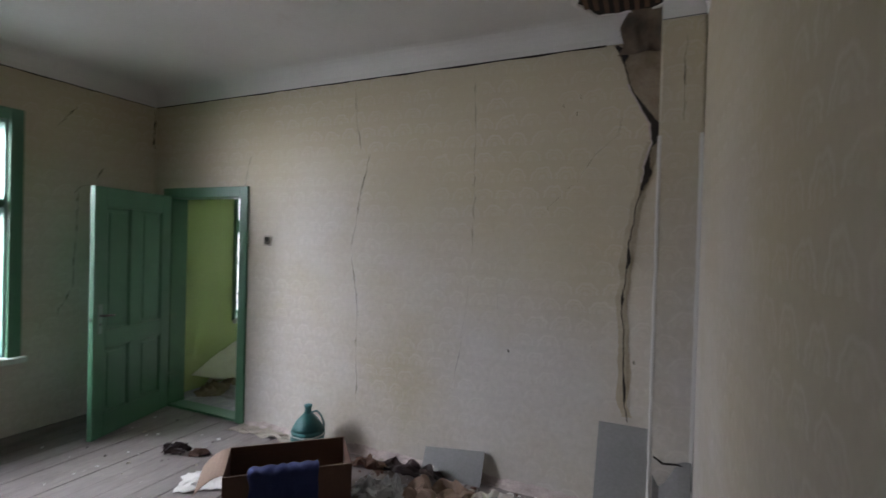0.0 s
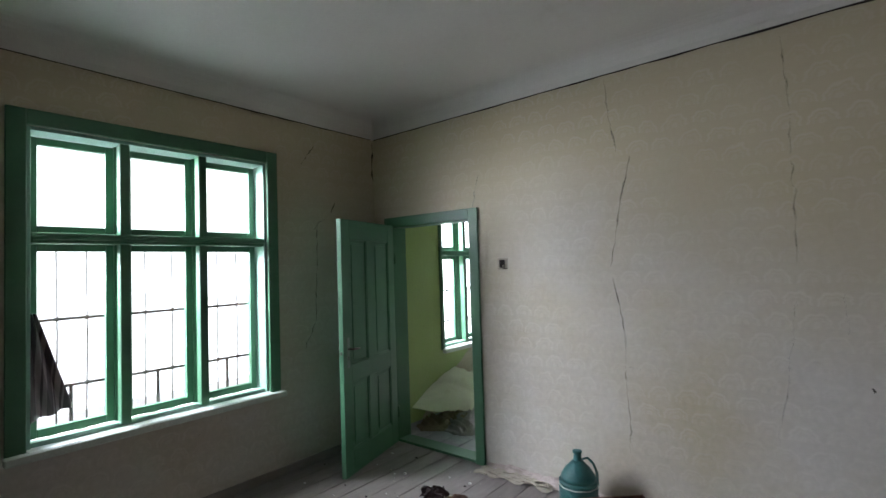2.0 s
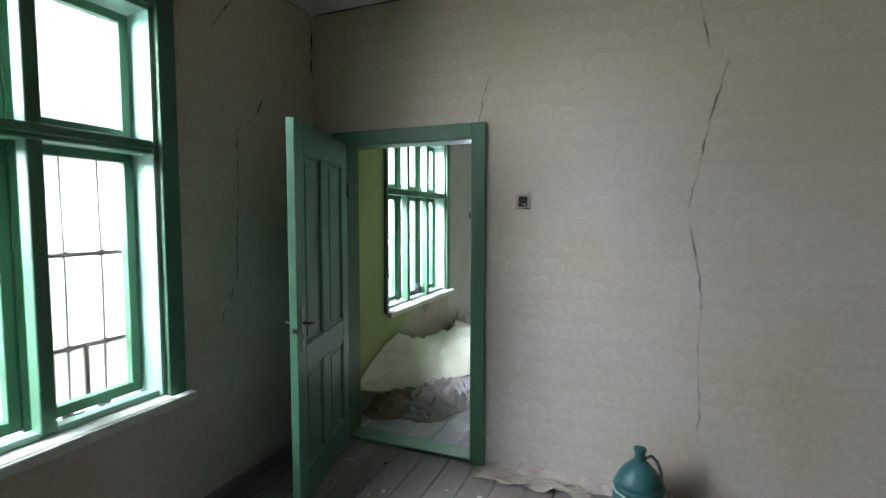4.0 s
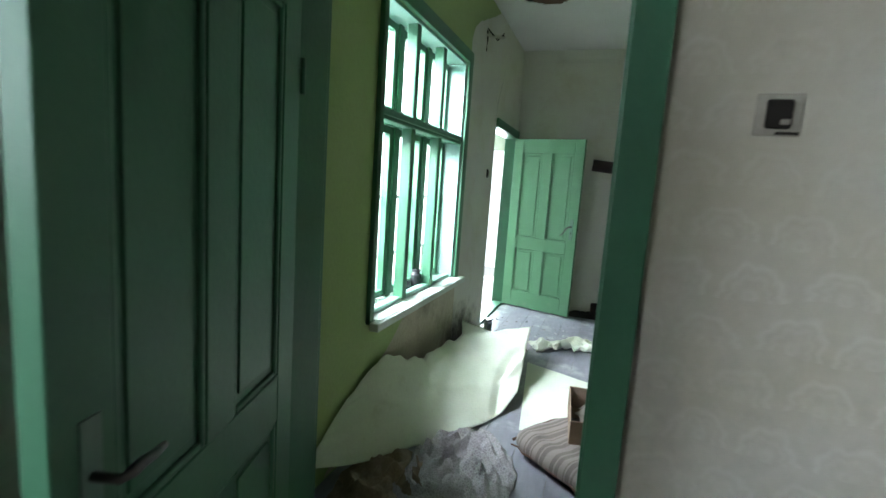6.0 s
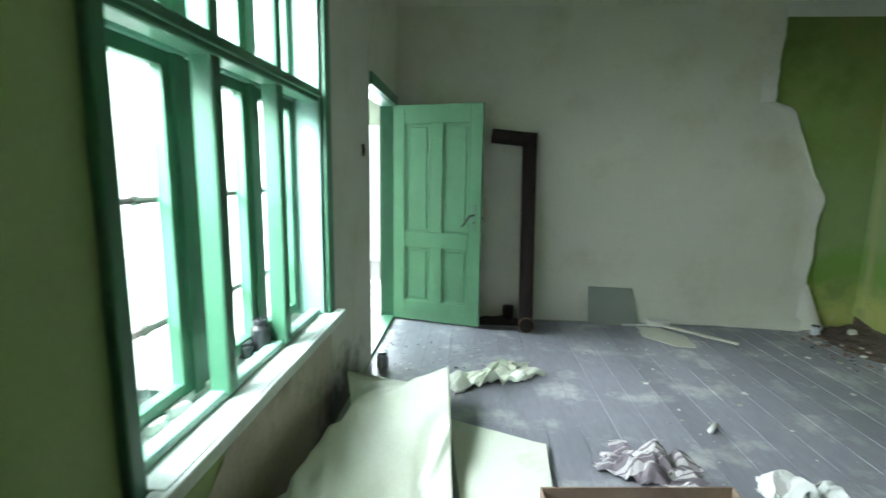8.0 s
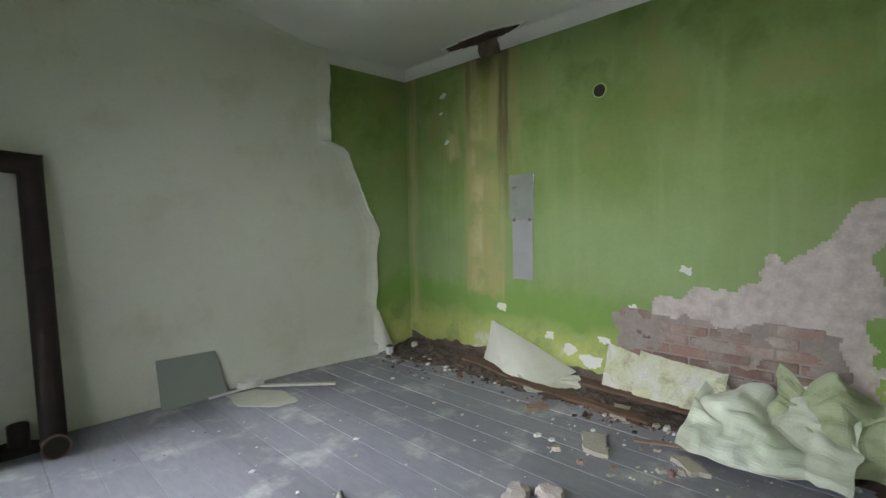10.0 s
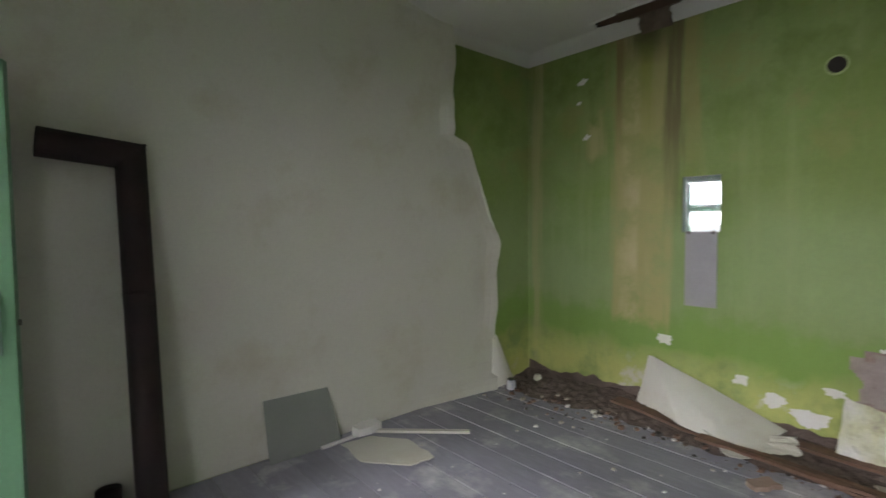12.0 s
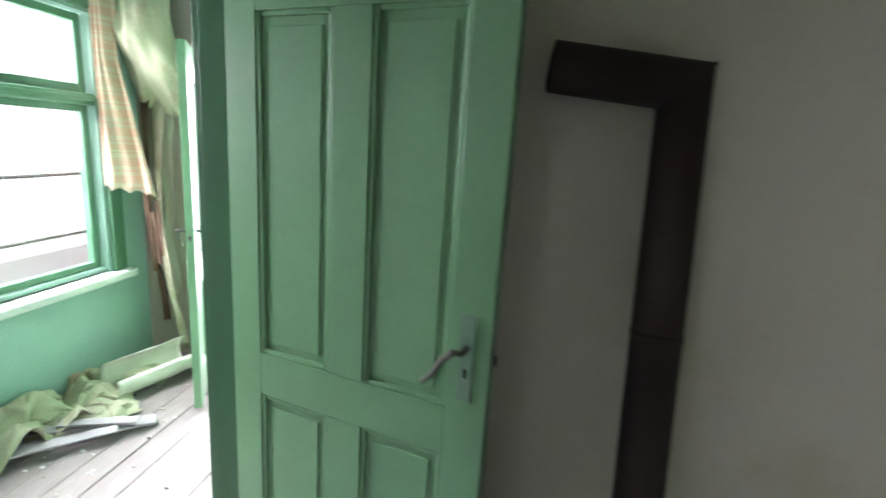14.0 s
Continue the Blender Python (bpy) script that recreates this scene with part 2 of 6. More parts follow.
haze = bpy.data.materials.new("bright_overcast_distance")
haze.use_nodes = True
hn = haze.node_tree.nodes
hn.remove(hn["Principled BSDF"])
he = hn.new("ShaderNodeEmission")
he.inputs["Color"].default_value, he.inputs["Strength"].default_value = (0.97, 0.985, 1.0, 1), 2.6
haze.node_tree.links.new(he.outputs[0], hn["Material Output"].inputs["Surface"])
M["haze"] = haze


# ---- builders ----
def mesh_of(name, bm, mat, smooth=False):
    me = bpy.data.meshes.new(name)
    bmesh.ops.recalc_face_normals(bm, faces=bm.faces)
    bm.to_mesh(me)
    bm.free()
    for q in (mat if isinstance(mat, (list, tuple)) else [mat]):
        me.materials.append(q)
    if smooth:
        for p in me.polygons:
            p.use_smooth = True
    return me


def part(name, bm, mat, parent=None, label="", smooth=False):
    ob = new(name, mesh_of(name, bm, mat, smooth))
    ob.parent = parent
    if label:
        ob["label"] = label
    return ob


def thing(name, m, label, category, group="", kind=""):
    """An Empty at the thing's base that carries its parts."""
    ob = new(name)
    ob.empty_display_size = 0.1
    ob.matrix_world = m
    return tagged(ob, label, category, group, kind)


def box(x0, x1, y0, y1, z0, z1, bevel=0.0, bm=None):
    fresh = bmesh.new()
    vs = [fresh.verts.new((x, y, z)) for x in (x0, x1) for y in (y0, y1) for z in (z0, z1)]
    for q in ((0, 1, 3, 2), (4, 6, 7, 5), (0, 4, 5, 1), (2, 3, 7, 6), (0, 2, 6, 4), (1, 5, 7, 3)):
        fresh.faces.new([vs[i] for i in q])
    if bevel:
        bmesh.ops.bevel(fresh, geom=fresh.edges[:], offset=bevel, segments=2, profile=0.5, affect="EDGES")
    if bm is None:
        return fresh
    me = bpy.data.meshes.new("tmp")
    fresh.to_mesh(me)
    fresh.free()
    bm.from_mesh(me)
    bpy.data.meshes.remove(me)
    return bm


def wall(name, axis, a0, a1, lo, hi, z0, z1, mats, holes=(), label="", cut=()):
    """A wall with thickness, from a0 to a1 across axis, running lo..hi along the other; holes (lo, hi, z0, z1) go through it."""
    us = sorted({lo, hi, *cut, *[h[0] for h in holes], *[h[1] for h in holes]})
    zs = sorted({z0, z1, *[h[2] for h in holes], *[h[3] for h in holes]})
    us, zs = [u for u in us if lo <= u <= hi], [z for z in zs if z0 <= z <= z1]

    def solid(i, k):
        if not (0 <= i < len(us) - 1 and 0 <= k < len(zs) - 1):
            return False
        u, z = (us[i] + us[i + 1]) / 2, (zs[k] + zs[k + 1]) / 2
        return not any(h[0] < u < h[1] and h[2] < z < h[3] for h in holes)
    bm = bmesh.new()
    made = {}

    def v(i, k, a):
        if (i, k, a) not in made:
            p = (a, us[i], zs[k]) if axis == "x" else (us[i], a, zs[k])
            made[i, k, a] = bm.verts.new(p)
        return made[i, k, a]
    for i in range(len(us) - 1):
        for k in range(len(zs) - 1):
            if not solid(i, k):
                continue
            for a, slot in ((a0, 0), (a1, 1)):
                bm.faces.new([v(i, k, a), v(i + 1, k, a), v(i + 1, k + 1, a), v(i, k + 1, a)]).material_index = slot
            for di, dk, e in ((-1, 0, ((i, k), (i, k + 1))), (1, 0, ((i + 1, k), (i + 1, k + 1))),
                              (0, -1, ((i, k), (i + 1, k))), (0, 1, ((i, k + 1), (i + 1, k + 1)))):
                if not solid(i + di, k + dk):
                    (p, q), (r, s) = e
                    bm.faces.new([v(p, q, a0), v(r, s, a0), v(r, s, a1), v(p, q, a1)]).material_index = 2
    ob = part(name, bm, mats)
    return tagged(ob, label, "wall", kind="structure")


def tube(points, radius, sides=10, bm=None, cap=True):
    """A round bar along points."""
    bm = bm or bmesh.new()
    rings = []
    for i, p in enumerate(points):
        p = Vector(p)
        d = (Vector(points[min(i + 1, len(points) - 1)]) - Vector(points[max(i - 1, 0)])).normalized()
        q = d.to_track_quat("Z", "Y")
        r = radius[i] if isinstance(radius, (list, tuple)) else radius
        rings.append([bm.verts.new(p + q @ Vector((r * math.cos(2 * math.pi * k / sides), r * math.sin(2 * math.pi * k / sides), 0)))
                      for k in range(sides)])
    for a, b in zip(rings, rings[1:]):
        for k in range(sides):
            bm.faces.new([a[k], a[(k + 1) % sides], b[(k + 1) % sides], b[k]])
    if cap:
        bm.faces.new(rings[0]), bm.faces.new(rings[-1])
    return bm


def lathe(profile, sides=28, bm=None):
    """A turned body from (radius, height) pairs."""
    bm = bm or bmesh.new()
    rings = [[bm.verts.new((r * math.cos(2 * math.pi * k / sides), r * math.sin(2 * math.pi * k / sides), z)) for k in range(sides)]
             for r, z in profile]
    for a, b in zip(rings, rings[1:]):
        for k in range(sides):
            bm.faces.new([a[k], a[(k + 1) % sides], b[(k + 1) % sides], b[k]])
    bm.faces.new(rings[0]), bm.faces.new(rings[-1])
    return bm


def sheet(fn, nu, nv, thick=0.002, bm=None):
    """A thin bent sheet: fn(u, v) gives places for u, v from 0 to 1."""
    bm = bm or bmesh.new()
    g = [[bm.verts.new(fn(i / nu, j / nv)) for j in range(nv + 1)] for i in range(nu + 1)]
    faces = [bm.faces.new([g[i][j], g[i + 1][j], g[i + 1][j + 1], g[i][j + 1]]) for i in range(nu) for j in range(nv)]
    bmesh.ops.recalc_face_normals(bm, faces=faces)
    if thick:
        # a second skin along the points' own normals, joined at the rim
        bm.normal_update()
        under = [[bm.verts.new(q.co - q.normal * thick) for q in row] for row in g]
        for i in range(nu):
            for j in range(nv):
                bm.faces.new([under[i][j], under[i][j + 1], under[i + 1][j + 1], under[i + 1][j]])
        rim = [(i, 0) for i in range(nu)] + [(nu, j) for j in range(nv)] + [(i, nv) for i in range(nu, 0, -1)] + [(0, j) for j in range(nv, 0, -1)]
        for (a, b), (c, d) in zip(rim, rim[1:] + rim[:1]):
            bm.faces.new([g[a][b], g[c][d], under[c][d], under[a][b]])
    return bm


def rough(p, s, a):
    """A small wobble at place p."""
    return noise.noise(Vector(p) * s) * a


# ---- the large structure ----
WX = -4.0            # inner face of the window wall
PY0, PY1 = 3.5, 3.66  # the partition between the rooms
FY = 8.3             # far wall of the second room
RX1, RX2 = 0.84, 0.48  # right walls of the first and second room
CZ = 3.12            # ceilings
OUT = -4.30          # outer face of the window wall
OUT2 = -4.12         # outer face of the thinner wall of the second room
W1 = (0.80, 2.30, 0.70, 2.55)
W2 = (4.54, 5.98, 0.71, 2.42)
D1 = (-3.763, -2.814, 0.0, 2.07)
D2 = (7.10, 8.25, 0.0, 2.09)
cream, green = M["paper_cream"], M["lime_green"]

wall("wall_window_room_1", "x", WX, OUT, -1.9, PY0 + 0.06, -0.1, 3.3, [cream, M["plaster_white"], M["plaster_white"]], [W1],
     "cream shell-patterned wallpaper on the cracked window wall")
wall("wall_window_room_2", "x", WX, OUT2, PY0 + 0.06, FY + 0.2, -0.1, 3.3, [green, M["plaster_white"], M["plaster_white"]], [W2, D2],
     "lime green painted window wall with wallpaper torn away")
wall("wall_partition", "y", PY0, PY1, WX, RX1 + 0.2, -0.1, 3.3, [cream, green, M["plaster_bare"]], [D1],
     "cream shell-patterned wallpaper on a cracked partition wall")
wall("wall_right_room_1", "x", RX1, RX1 + 0.2, -1.9, PY0, -0.1, 3.3, [cream, cream, cream], (), "cream wallpapered side wall with scuffs")
wall("wall_back_room_1", "y", -1.9, -2.1, WX - 0.42, RX1 + 0.2, -0.1, 3.3, [cream, cream, cream], (), "plain cream wallpapered back wall")
wall("wall_far_room_2", "y", FY, FY + 0.2, WX, RX2 + 0.25, -0.1, 3.3, [green, M["plaster_bare"], M["plaster_bare"]], (),
     "lime green far wall under peeling wallpaper")
wall("wall_right_room_2", "x", RX2, RX2 + 0.25, PY1, FY, -0.1, 3.3, [green, green, green], (),
     "damp-stained lime green wall with plaster broken off")
part_floor = tagged(part("subfloor", box(-4.42, 1.1, -2.1, 8.5, -0.2, -0.03), M["dark_gap"]), "dark dirt under the floorboards", "floor",
                    kind="structure")

# pilaster beside the right wall
tagged(part("pilaster", box(0.615, RX1, 3.2, PY0 - 0.002, -0.03, 3.3, 0.012), cream), "cream wallpapered pilaster with a water-stained edge",
       "pilaster", kind="structure")

# ceilings
tagged(part("ceiling_room_1", box(-4.42, 1.1, -2.1, PY0 + 0.08, CZ, CZ + 0.06), M["plaster_white"]), "white plaster ceiling, dusty and stained",
       "ceiling", kind="structure")


def fitted_ceiling(u, v):
    """The second room's ceiling, bent lower on the right to fit the camera's view of the cornice."""
    x = -4.42 + 5.22 * u
    k = min(1.0, max(0.0, (x + 1.5) / 1.1))
    return (x, PY0 + 0.081 + (8.5 - PY0 - 0.081) * v, CZ - 0.117 * k * k * (3 - 2 * k))


tagged(part("ceiling_room_2", sheet(fitted_ceiling, 60, 12, -0.06), M["plaster_white"]), "white plaster ceiling with damp stains",
       "ceiling", kind="structure")


def cove(name, axis, at, inward, lo, hi, label, z0=2.96, z1=CZ, deep=0.16, rise=0.0):
    """A coved cornice along a wall, with a small lip at its foot."""
    bm = bmesh.new()
    prof = [(0.0, z0), (0.006, z0)]
    for k in range(7):
        a = k / 6 * math.pi / 2
        prof.append((0.008 + (deep - 0.008) * (1 - math.cos(a)), z0 + 0.004 + (z1 - z0 - 0.005) * math.sin(a)))
    prof.append((0.0, z1 - 0.001))
    steps = 24
    rows = []
    for i in range(steps + 1):
        u = lo + (hi - lo) * i / steps
        row = []
        for d, z in prof:
            z += rise * i / steps * (z1 - z) / (z1 - z0)
            a = at + inward * (d + 0.003 * noise.noise(Vector((u * 2, d * 9, z * 5))))
            row.append(bm.verts.new((a, u, z) if axis == "x" else (u, a, z)))
        rows.append(row)
    for a, b in zip(rows, rows[1:]):
        for k in range(len(prof)):
            bm.faces.new([a[k], a[(k + 1) % len(prof)], b[(k + 1) % len(prof)], b[k]])
    bm.faces.new(rows[0]), bm.faces.new(rows[-1])
    return tagged(part(name, bm, M["plaster_white"]), label, "cornice", kind="structure")


cove("cornice_partition", "y", PY0, -1, WX, 0.50, "white plaster cove cornice broken off at the pilaster", rise=0.022)
cove("cornice_window_wall", "x", WX, 1, -1.9, PY0, "white plaster cove cornice with a dark crack under it")
cove("cornice_right_wall", "x", RX1, -1, -1.9, 3.2, "white plaster cove cornice")
cove("cornice_right_near_room_2", "x", RX2, -1, PY1, FY, "white plaster cove cornice, damp and crumbling", 2.88, 3.005, 0.05)
cove("cornice_far_room_2", "y", FY, -1, -0.5, RX2, "white plaster cove cornice laid bare by torn wallpaper", 2.88, 3.005, 0.05)

# outside: ground and bright overcast distance
tagged(part("ground", box(-70, 60, -60, 70, -0.9, -0.7), M["plaster_white"]), "bare pale ground outside the house", "ground", kind="structure")
bm = bmesh.new()
for a, b in (((-11, -14), (-11, 15)), ((-11, 15), (6, 15))):
    vs = [bm.verts.new((*a, -0.7)), bm.verts.new((*b, -0.7)), bm.verts.new((*b, 9)), bm.verts.new((*a, 9))]
    bm.faces.new(vs)
tagged(part("backdrop", bm, M["haze"]), "white overcast distance outside the windows", "sky", kind="structure")


# ---- windows and doors ----
def window(name, yz, label, columns=3, transom=0.65, bars=True, at=WX, out=-0.20, slim=0.093):
    """A barred double window: casing and mullions at the wall's face, an outer frame with panes and iron bars deeper in the opening."""
    y0, y1, z0, z1 = yz
    th = thing(name, pose(at, y0, z0), label, "window", kind="structure")
    w, h = y1 - y0, z1 - z0
    zt = h * transom
    # light put into the paints: paler on lit linings, darker on backlit sashes
    paint, pale = M["mint"], M["mint_light"]
    # casing on the wall round the opening
    c = 0.093
    for nm, b in (("casing", (0.0, 0.028, -slim, 0.0, -0.02, h + c)), ("casing", (0.0, 0.028, w, w + c, -0.02, h + c)),
                  ("casing", (0.0, 0.028, 0.0, w, h, h + c))):
        part(nm, box(*b, bevel=0.006), paint, th)
    # lining of the opening
    for b in ((out, 0.0, 0.0, 0.022, 0.0, h), (out, 0.0, w - 0.022, w, 0.0, h), (out, 0.0, 0.022, w - 0.022, h - 0.022, h)):
        part("lining", box(*b, bevel=0.003), pale, th)
    part("sill", box(out, 0.075, -c - 0.03, w + c + 0.03, -0.045, 0.0, bevel=0.008) if not bars else
         box(out, 0.07, -0.0, w, -0.04, 0.001, bevel=0.004), M["sill"], th, "chipped pale painted sill")
    part("sill_nose", box(0.03, 0.085, -slim - 0.01, w + c + 0.02, -0.05, -0.003, bevel=0.008), M["sill"], th)
    # inner frame
    step = w / columns
    for k in range(1, columns):
        part("mullion", box(-0.075, -0.005, k * step - 0.03, k * step + 0.03, 0.012, h - 0.022, bevel=0.008), paint, th)
    part("transom", box(-0.08, 0.004, 0.022, w - 0.022, zt - 0.035, zt + 0.03, bevel=0.01), paint, th)
    part("transom_moulding", box(-0.02, 0.016, 0.022, w - 0.022, zt - 0.012, zt + 0.012, bevel=0.004), paint, th)
    part("threshold_rail", box(-0.075, -0.02, 0.022, w - 0.022, 0.001, 0.03, bevel=0.005), pale, th)
    # outer sashes
    xo = out + 0.05
    for k in range(columns):
        a, b = k * step + 0.03, (k + 1) * step - 0.03
        for lo, hi in ((0.02, zt - 0.03), (zt + 0.03, h - 0.03)):
            sash = part("sash", box(xo - 0.025, xo + 0.02, a, a + 0.045, lo, hi, bevel=0.004), paint, th)
            bm = bmesh.new()
            for q in ((b - 0.045, b, lo, hi), (a + 0.045, b - 0.045, lo, lo + 0.05), (a + 0.045, b - 0.045, hi - 0.045, hi)):
                box(xo - 0.025, xo + 0.02, *q, bevel=0.004, bm=bm)
            part("sash_rails", bm, paint, sash)
            pane = part("pane", box(xo - 0.006, xo - 0.002, a + 0.04, b - 0.04, lo + 0.045, hi - 0.04), M["glass"], sash)
            pane.visible_shadow = False
            if hi < zt:
                # rods with knots where they cross: two rails, two long uprights, one short one
                xr = xo - 0.034
                rails = [lo + 0.05 + (hi - lo - 0.1) * q for q in (0.605, 0.21)]
                # glazing rails: their backlit darkness against the panes is put into the colour
                for z in rails:
                    part("glazing_rail", tube([(xr, a + 0.02, z), (xr, (a + b) / 2, z + rough((a, z, 2), 5, 0.006)), (xr, b - 0.02, z)], 0.010, 6), M["iron"], sash)
                if bars:
                    for q in (0.33, 0.70):
                        y = a + (b - a) * q + rough((a, q, 1), 7, 0.02)
                        part("iron_rod", tube([(xr - 0.008, y, lo), (xr - 0.008, y + 0.006, (lo + hi) / 2), (xr - 0.008, y, hi)], 0.0048, 5), M["iron"], sash)
                        for z in rails:
                            part("knot", tube([(xr, y - 0.010, z), (xr, y + 0.012, z + 0.003)], 0.015, 6), M["iron"], sash)
                    mid = (a + b) / 2
                    part("iron_rod", tube([(xr, mid, lo), (xr, mid, rails[1])], 0.011, 6), M["iron"], sash)
        part("mullion_outer", box(xo - 0.03, xo + 0.03, max(k * step - 0.03, 0.022), k * step + 0.03, 0.012, h - 0.022, bevel=0.005), paint, th)
    part("transom_outer", box(xo - 0.032, xo + 0.032, 0.022, w - 0.022, zt - 0.032, zt + 0.032, bevel=0.006), pale, th)
    return th


window("window_1", W1, "mint green painted double window with iron bars and chipped sill")
window("window_2", W2, "mint green painted double window with iron bars and dusty sill", slim=0.05)


M["lock_plate"] = material("worn_painted_steel_plate", (0.15, 0.28, 0.20), 0.35, second=(0.18, 0.25, 0.20), scale=16, mix=0.8, bump=0.1)


def door_leaf(name, m, wide, high, label, droop=1.0, lock=0.5, coat="mint"):
    """A four-panel door leaf; it runs along +x from its hinge, with the lever at the free side."""
    th = thing(name, m, label, "door")
    t = 0.021
    st, rail, foot = 0.115, 0.165, 0.19
    mid0, mid1 = high * 0.355, high * 0.425
    cx0, cx1 = wide / 2 - 0.06, wide / 2 + 0.06
    paint = M[coat]
    for nm, b in (("stile", (0.0, st, 0.0, high)), ("stile", (wide - st, wide, 0.0, high)), ("rail", (st, wide - st, 0.0, foot)),
                  ("rail", (st, wide - st, high - rail, high)), ("rail", (st, wide - st, mid0, mid1)),
                  ("muntin", (cx0, cx1, foot, mid0)), ("muntin", (cx0, cx1, mid1, high - rail))):
        part(nm, box(b[0], b[1], -t, t, b[2], b[3], bevel=0.003), paint, th)
    for x0, x1 in ((st, cx0), (cx1, wide - st)):
        for z0, z1 in ((foot, mid0), (mid1, high - rail)):
            pan = part("panel", box(x0 - 0.004, x1 + 0.004, -0.007, 0.007, z0 - 0.004, z1 + 0.004), paint, th)
            bm = bmesh.new()
            for s in (-1, 1):
                # raised field and the moulding round it
                box(x0 + 0.04, x1 - 0.04, min(s * 0.006, s * 0.013), max(s * 0.006, s * 0.013), z0 + 0.04, z1 - 0.04, bevel=0.003, bm=bm)
                for q in ((x0, x0 + 0.016, z0, z1), (x1 - 0.016, x1, z0, z1), (x0 + 0.016, x1 - 0.016, z0, z0 + 0.016),
                          (x0 + 0.016, x1 - 0.016, z1 - 0.016, z1)):
                    lo, hi = sorted((s * 0.005, s * 0.018))
                    box(q[0], q[1], lo, hi, q[2], q[3], bevel=0.005, bm=bm)
            part("moulding", bm, paint, pan)
    zl = high * lock
    for s in (-1, 1):
        plate = part("lock_plate", box(wide - 0.085, wide - 0.045, s * t - 0.003 if s > 0 else -t - 0.004, t + 0.004 if s > 0 else -t + 0.003,
                                       zl - 0.12, zl + 0.12, bevel=0.0015), M["lock_plate"], th, "pale worn lock plate")
        part("keyhole", box(wide - 0.070, wide - 0.060, min(s * t, s * (t + 0.006)), max(s * t, s * (t + 0.006)), zl - 0.055, zl - 0.03, bevel=0.002), M["crack"], plate, "dark keyhole")
        y = s * (t + 0.045)
        part("lever", tube([(wide - 0.065, s * t, zl + 0.03), (wide - 0.065, y, zl + 0.03), (wide - 0.085, y + s * 0.004, zl + 0.03),
                            (wide - 0.115, y, zl + 0.03 - 0.03 * droop), (wide - 0.14, y, zl + 0.03 - 0.075 * droop), (wide - 0.172, y - s * 0.004, zl + 0.03 - 0.105 * droop)],
                           [0.008, 0.008, 0.0095, 0.009, 0.008, 0.006], 8), M["metal_handle"], plate, "worn steel lever", smooth=True)
    part("latch", box(wide - 0.001, wide + 0.012, -0.006, 0.006, zl - 0.01, zl + 0.015, bevel=0.002), M["metal_handle"], th)
    for z in (0.28, high - 0.32):
        part("hinge", tube([(-0.006, t + 0.006, z - 0.05), (-0.006, t + 0.006, z + 0.05)], 0.008, 8), paint, th, smooth=True)
    return th


def door_frame(name, axis, at, back, lo, hi, top, label, into=-1, near_trim=True):
    """Lining, stops and architraves of a door opening through a wall."""
    th = thing(name, pose(0, 0, 0), label, "door frame", kind="structure")

    def put(nm, a0, a1, u0, u1, z0, z1, bev=0.004):
        b = (a0, a1, u0, u1, z0, z1) if axis == "x" else (u0, u1, a0, a1, z0, z1)
        part(nm, box(*b, bevel=bev), M["mint"], th)
    a0, a1 = sorted((at, back))
    put("jamb", a0, a1, lo, lo + 0.018, 0.0, top)
    put("jamb", a0, a1, hi - 0.018, hi, 0.0, top)
    put("head", a0, a1, lo + 0.018, hi - 0.018, top - 0.018, top)
    c = 0.10
    for f, s in ((at, into), (back, -into)):
        b0, b1 = sorted((f, f + s * 0.022))
        if near_trim:
            put("architrave", b0, b1, lo - c + 0.02, lo + 0.012, 0.0, top + c - 0.02)
        put("architrave", b0, b1, hi - 0.012, hi + c - 0.02, 0.0, top + c - 0.02)
        put("architrave", b0, b1, lo + 0.012, hi - 0.012, top - 0.012, top + c - 0.02)
    put("threshold", a0, a1, lo + 0.018, hi - 0.018, -0.02, 0.022, 0.006)
    return th


door_frame("door_frame_1", "y", PY0, PY1, D1[0], D1[1], D1[3], "dark mint green painted door frame in the partition")
door_frame("door_frame_2", "x", WX, OUT2, D2[0], D2[1], D2[3], "mint green painted door frame to the veranda", 1, False)
door_leaf("door_leaf_room_1", pose(-3.735, 3.465, 0.015, 0, 0, math.degrees(math.atan2(2.624 - 3.465, -3.487 + 3.735))), 0.875, 2.055,
          "mint green four-panel wooden door standing open into the room", 0.08, 0.475)
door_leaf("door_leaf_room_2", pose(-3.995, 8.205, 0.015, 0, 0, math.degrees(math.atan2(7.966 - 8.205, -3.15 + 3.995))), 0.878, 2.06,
          "mint green four-panel wooden door standing open, daylight put into its colour", coat="mint_lit")


# ---- veranda ----
VX, VY = -5.6, 9.75
W3 = (7.95, 9.45, 0.66, 2.2)
wall("wall_veranda_window", "x", VX, VX - 0.15, 6.65, VY + 0.15, -0.1, 2.9, [M["mint_light"], M["plaster_white"], M["mint_light"]], [W3],
     "pale mint painted veranda wall under the window")
wall("wall_veranda_end", "y", VY, VY + 0.15, VX, -4.02, -0.1, 2.9, [M["plaster_bare"], M["plaster_white"], M["plaster_white"]],
     [(-5.15, -4.45, 0.0, 2.05)], "bare grey-brown veranda wall with loose wallpaper")
wall("wall_veranda_near", "y", 6.65, 6.5, VX - 0.15, OUT2, -0.1, 2.9, [M["plaster_white"], M["plaster_white"], M["plaster_white"]], (),
     "plain white veranda end wall")
wall("wall_veranda_inner", "x", OUT2, OUT2 + 0.1, 8.5, VY, -0.1, 2.9, [M["mint_light"], M["mint_light"], M["mint_light"]], (),
     "pale mint painted veranda wall")
tagged(part("ceiling_veranda", box(VX - 0.15, OUT2, 6.5, VY + 0.15, 2.75, 2.85), M["mint_light"]), "mint painted veranda ceiling", "ceiling",
       kind="structure")
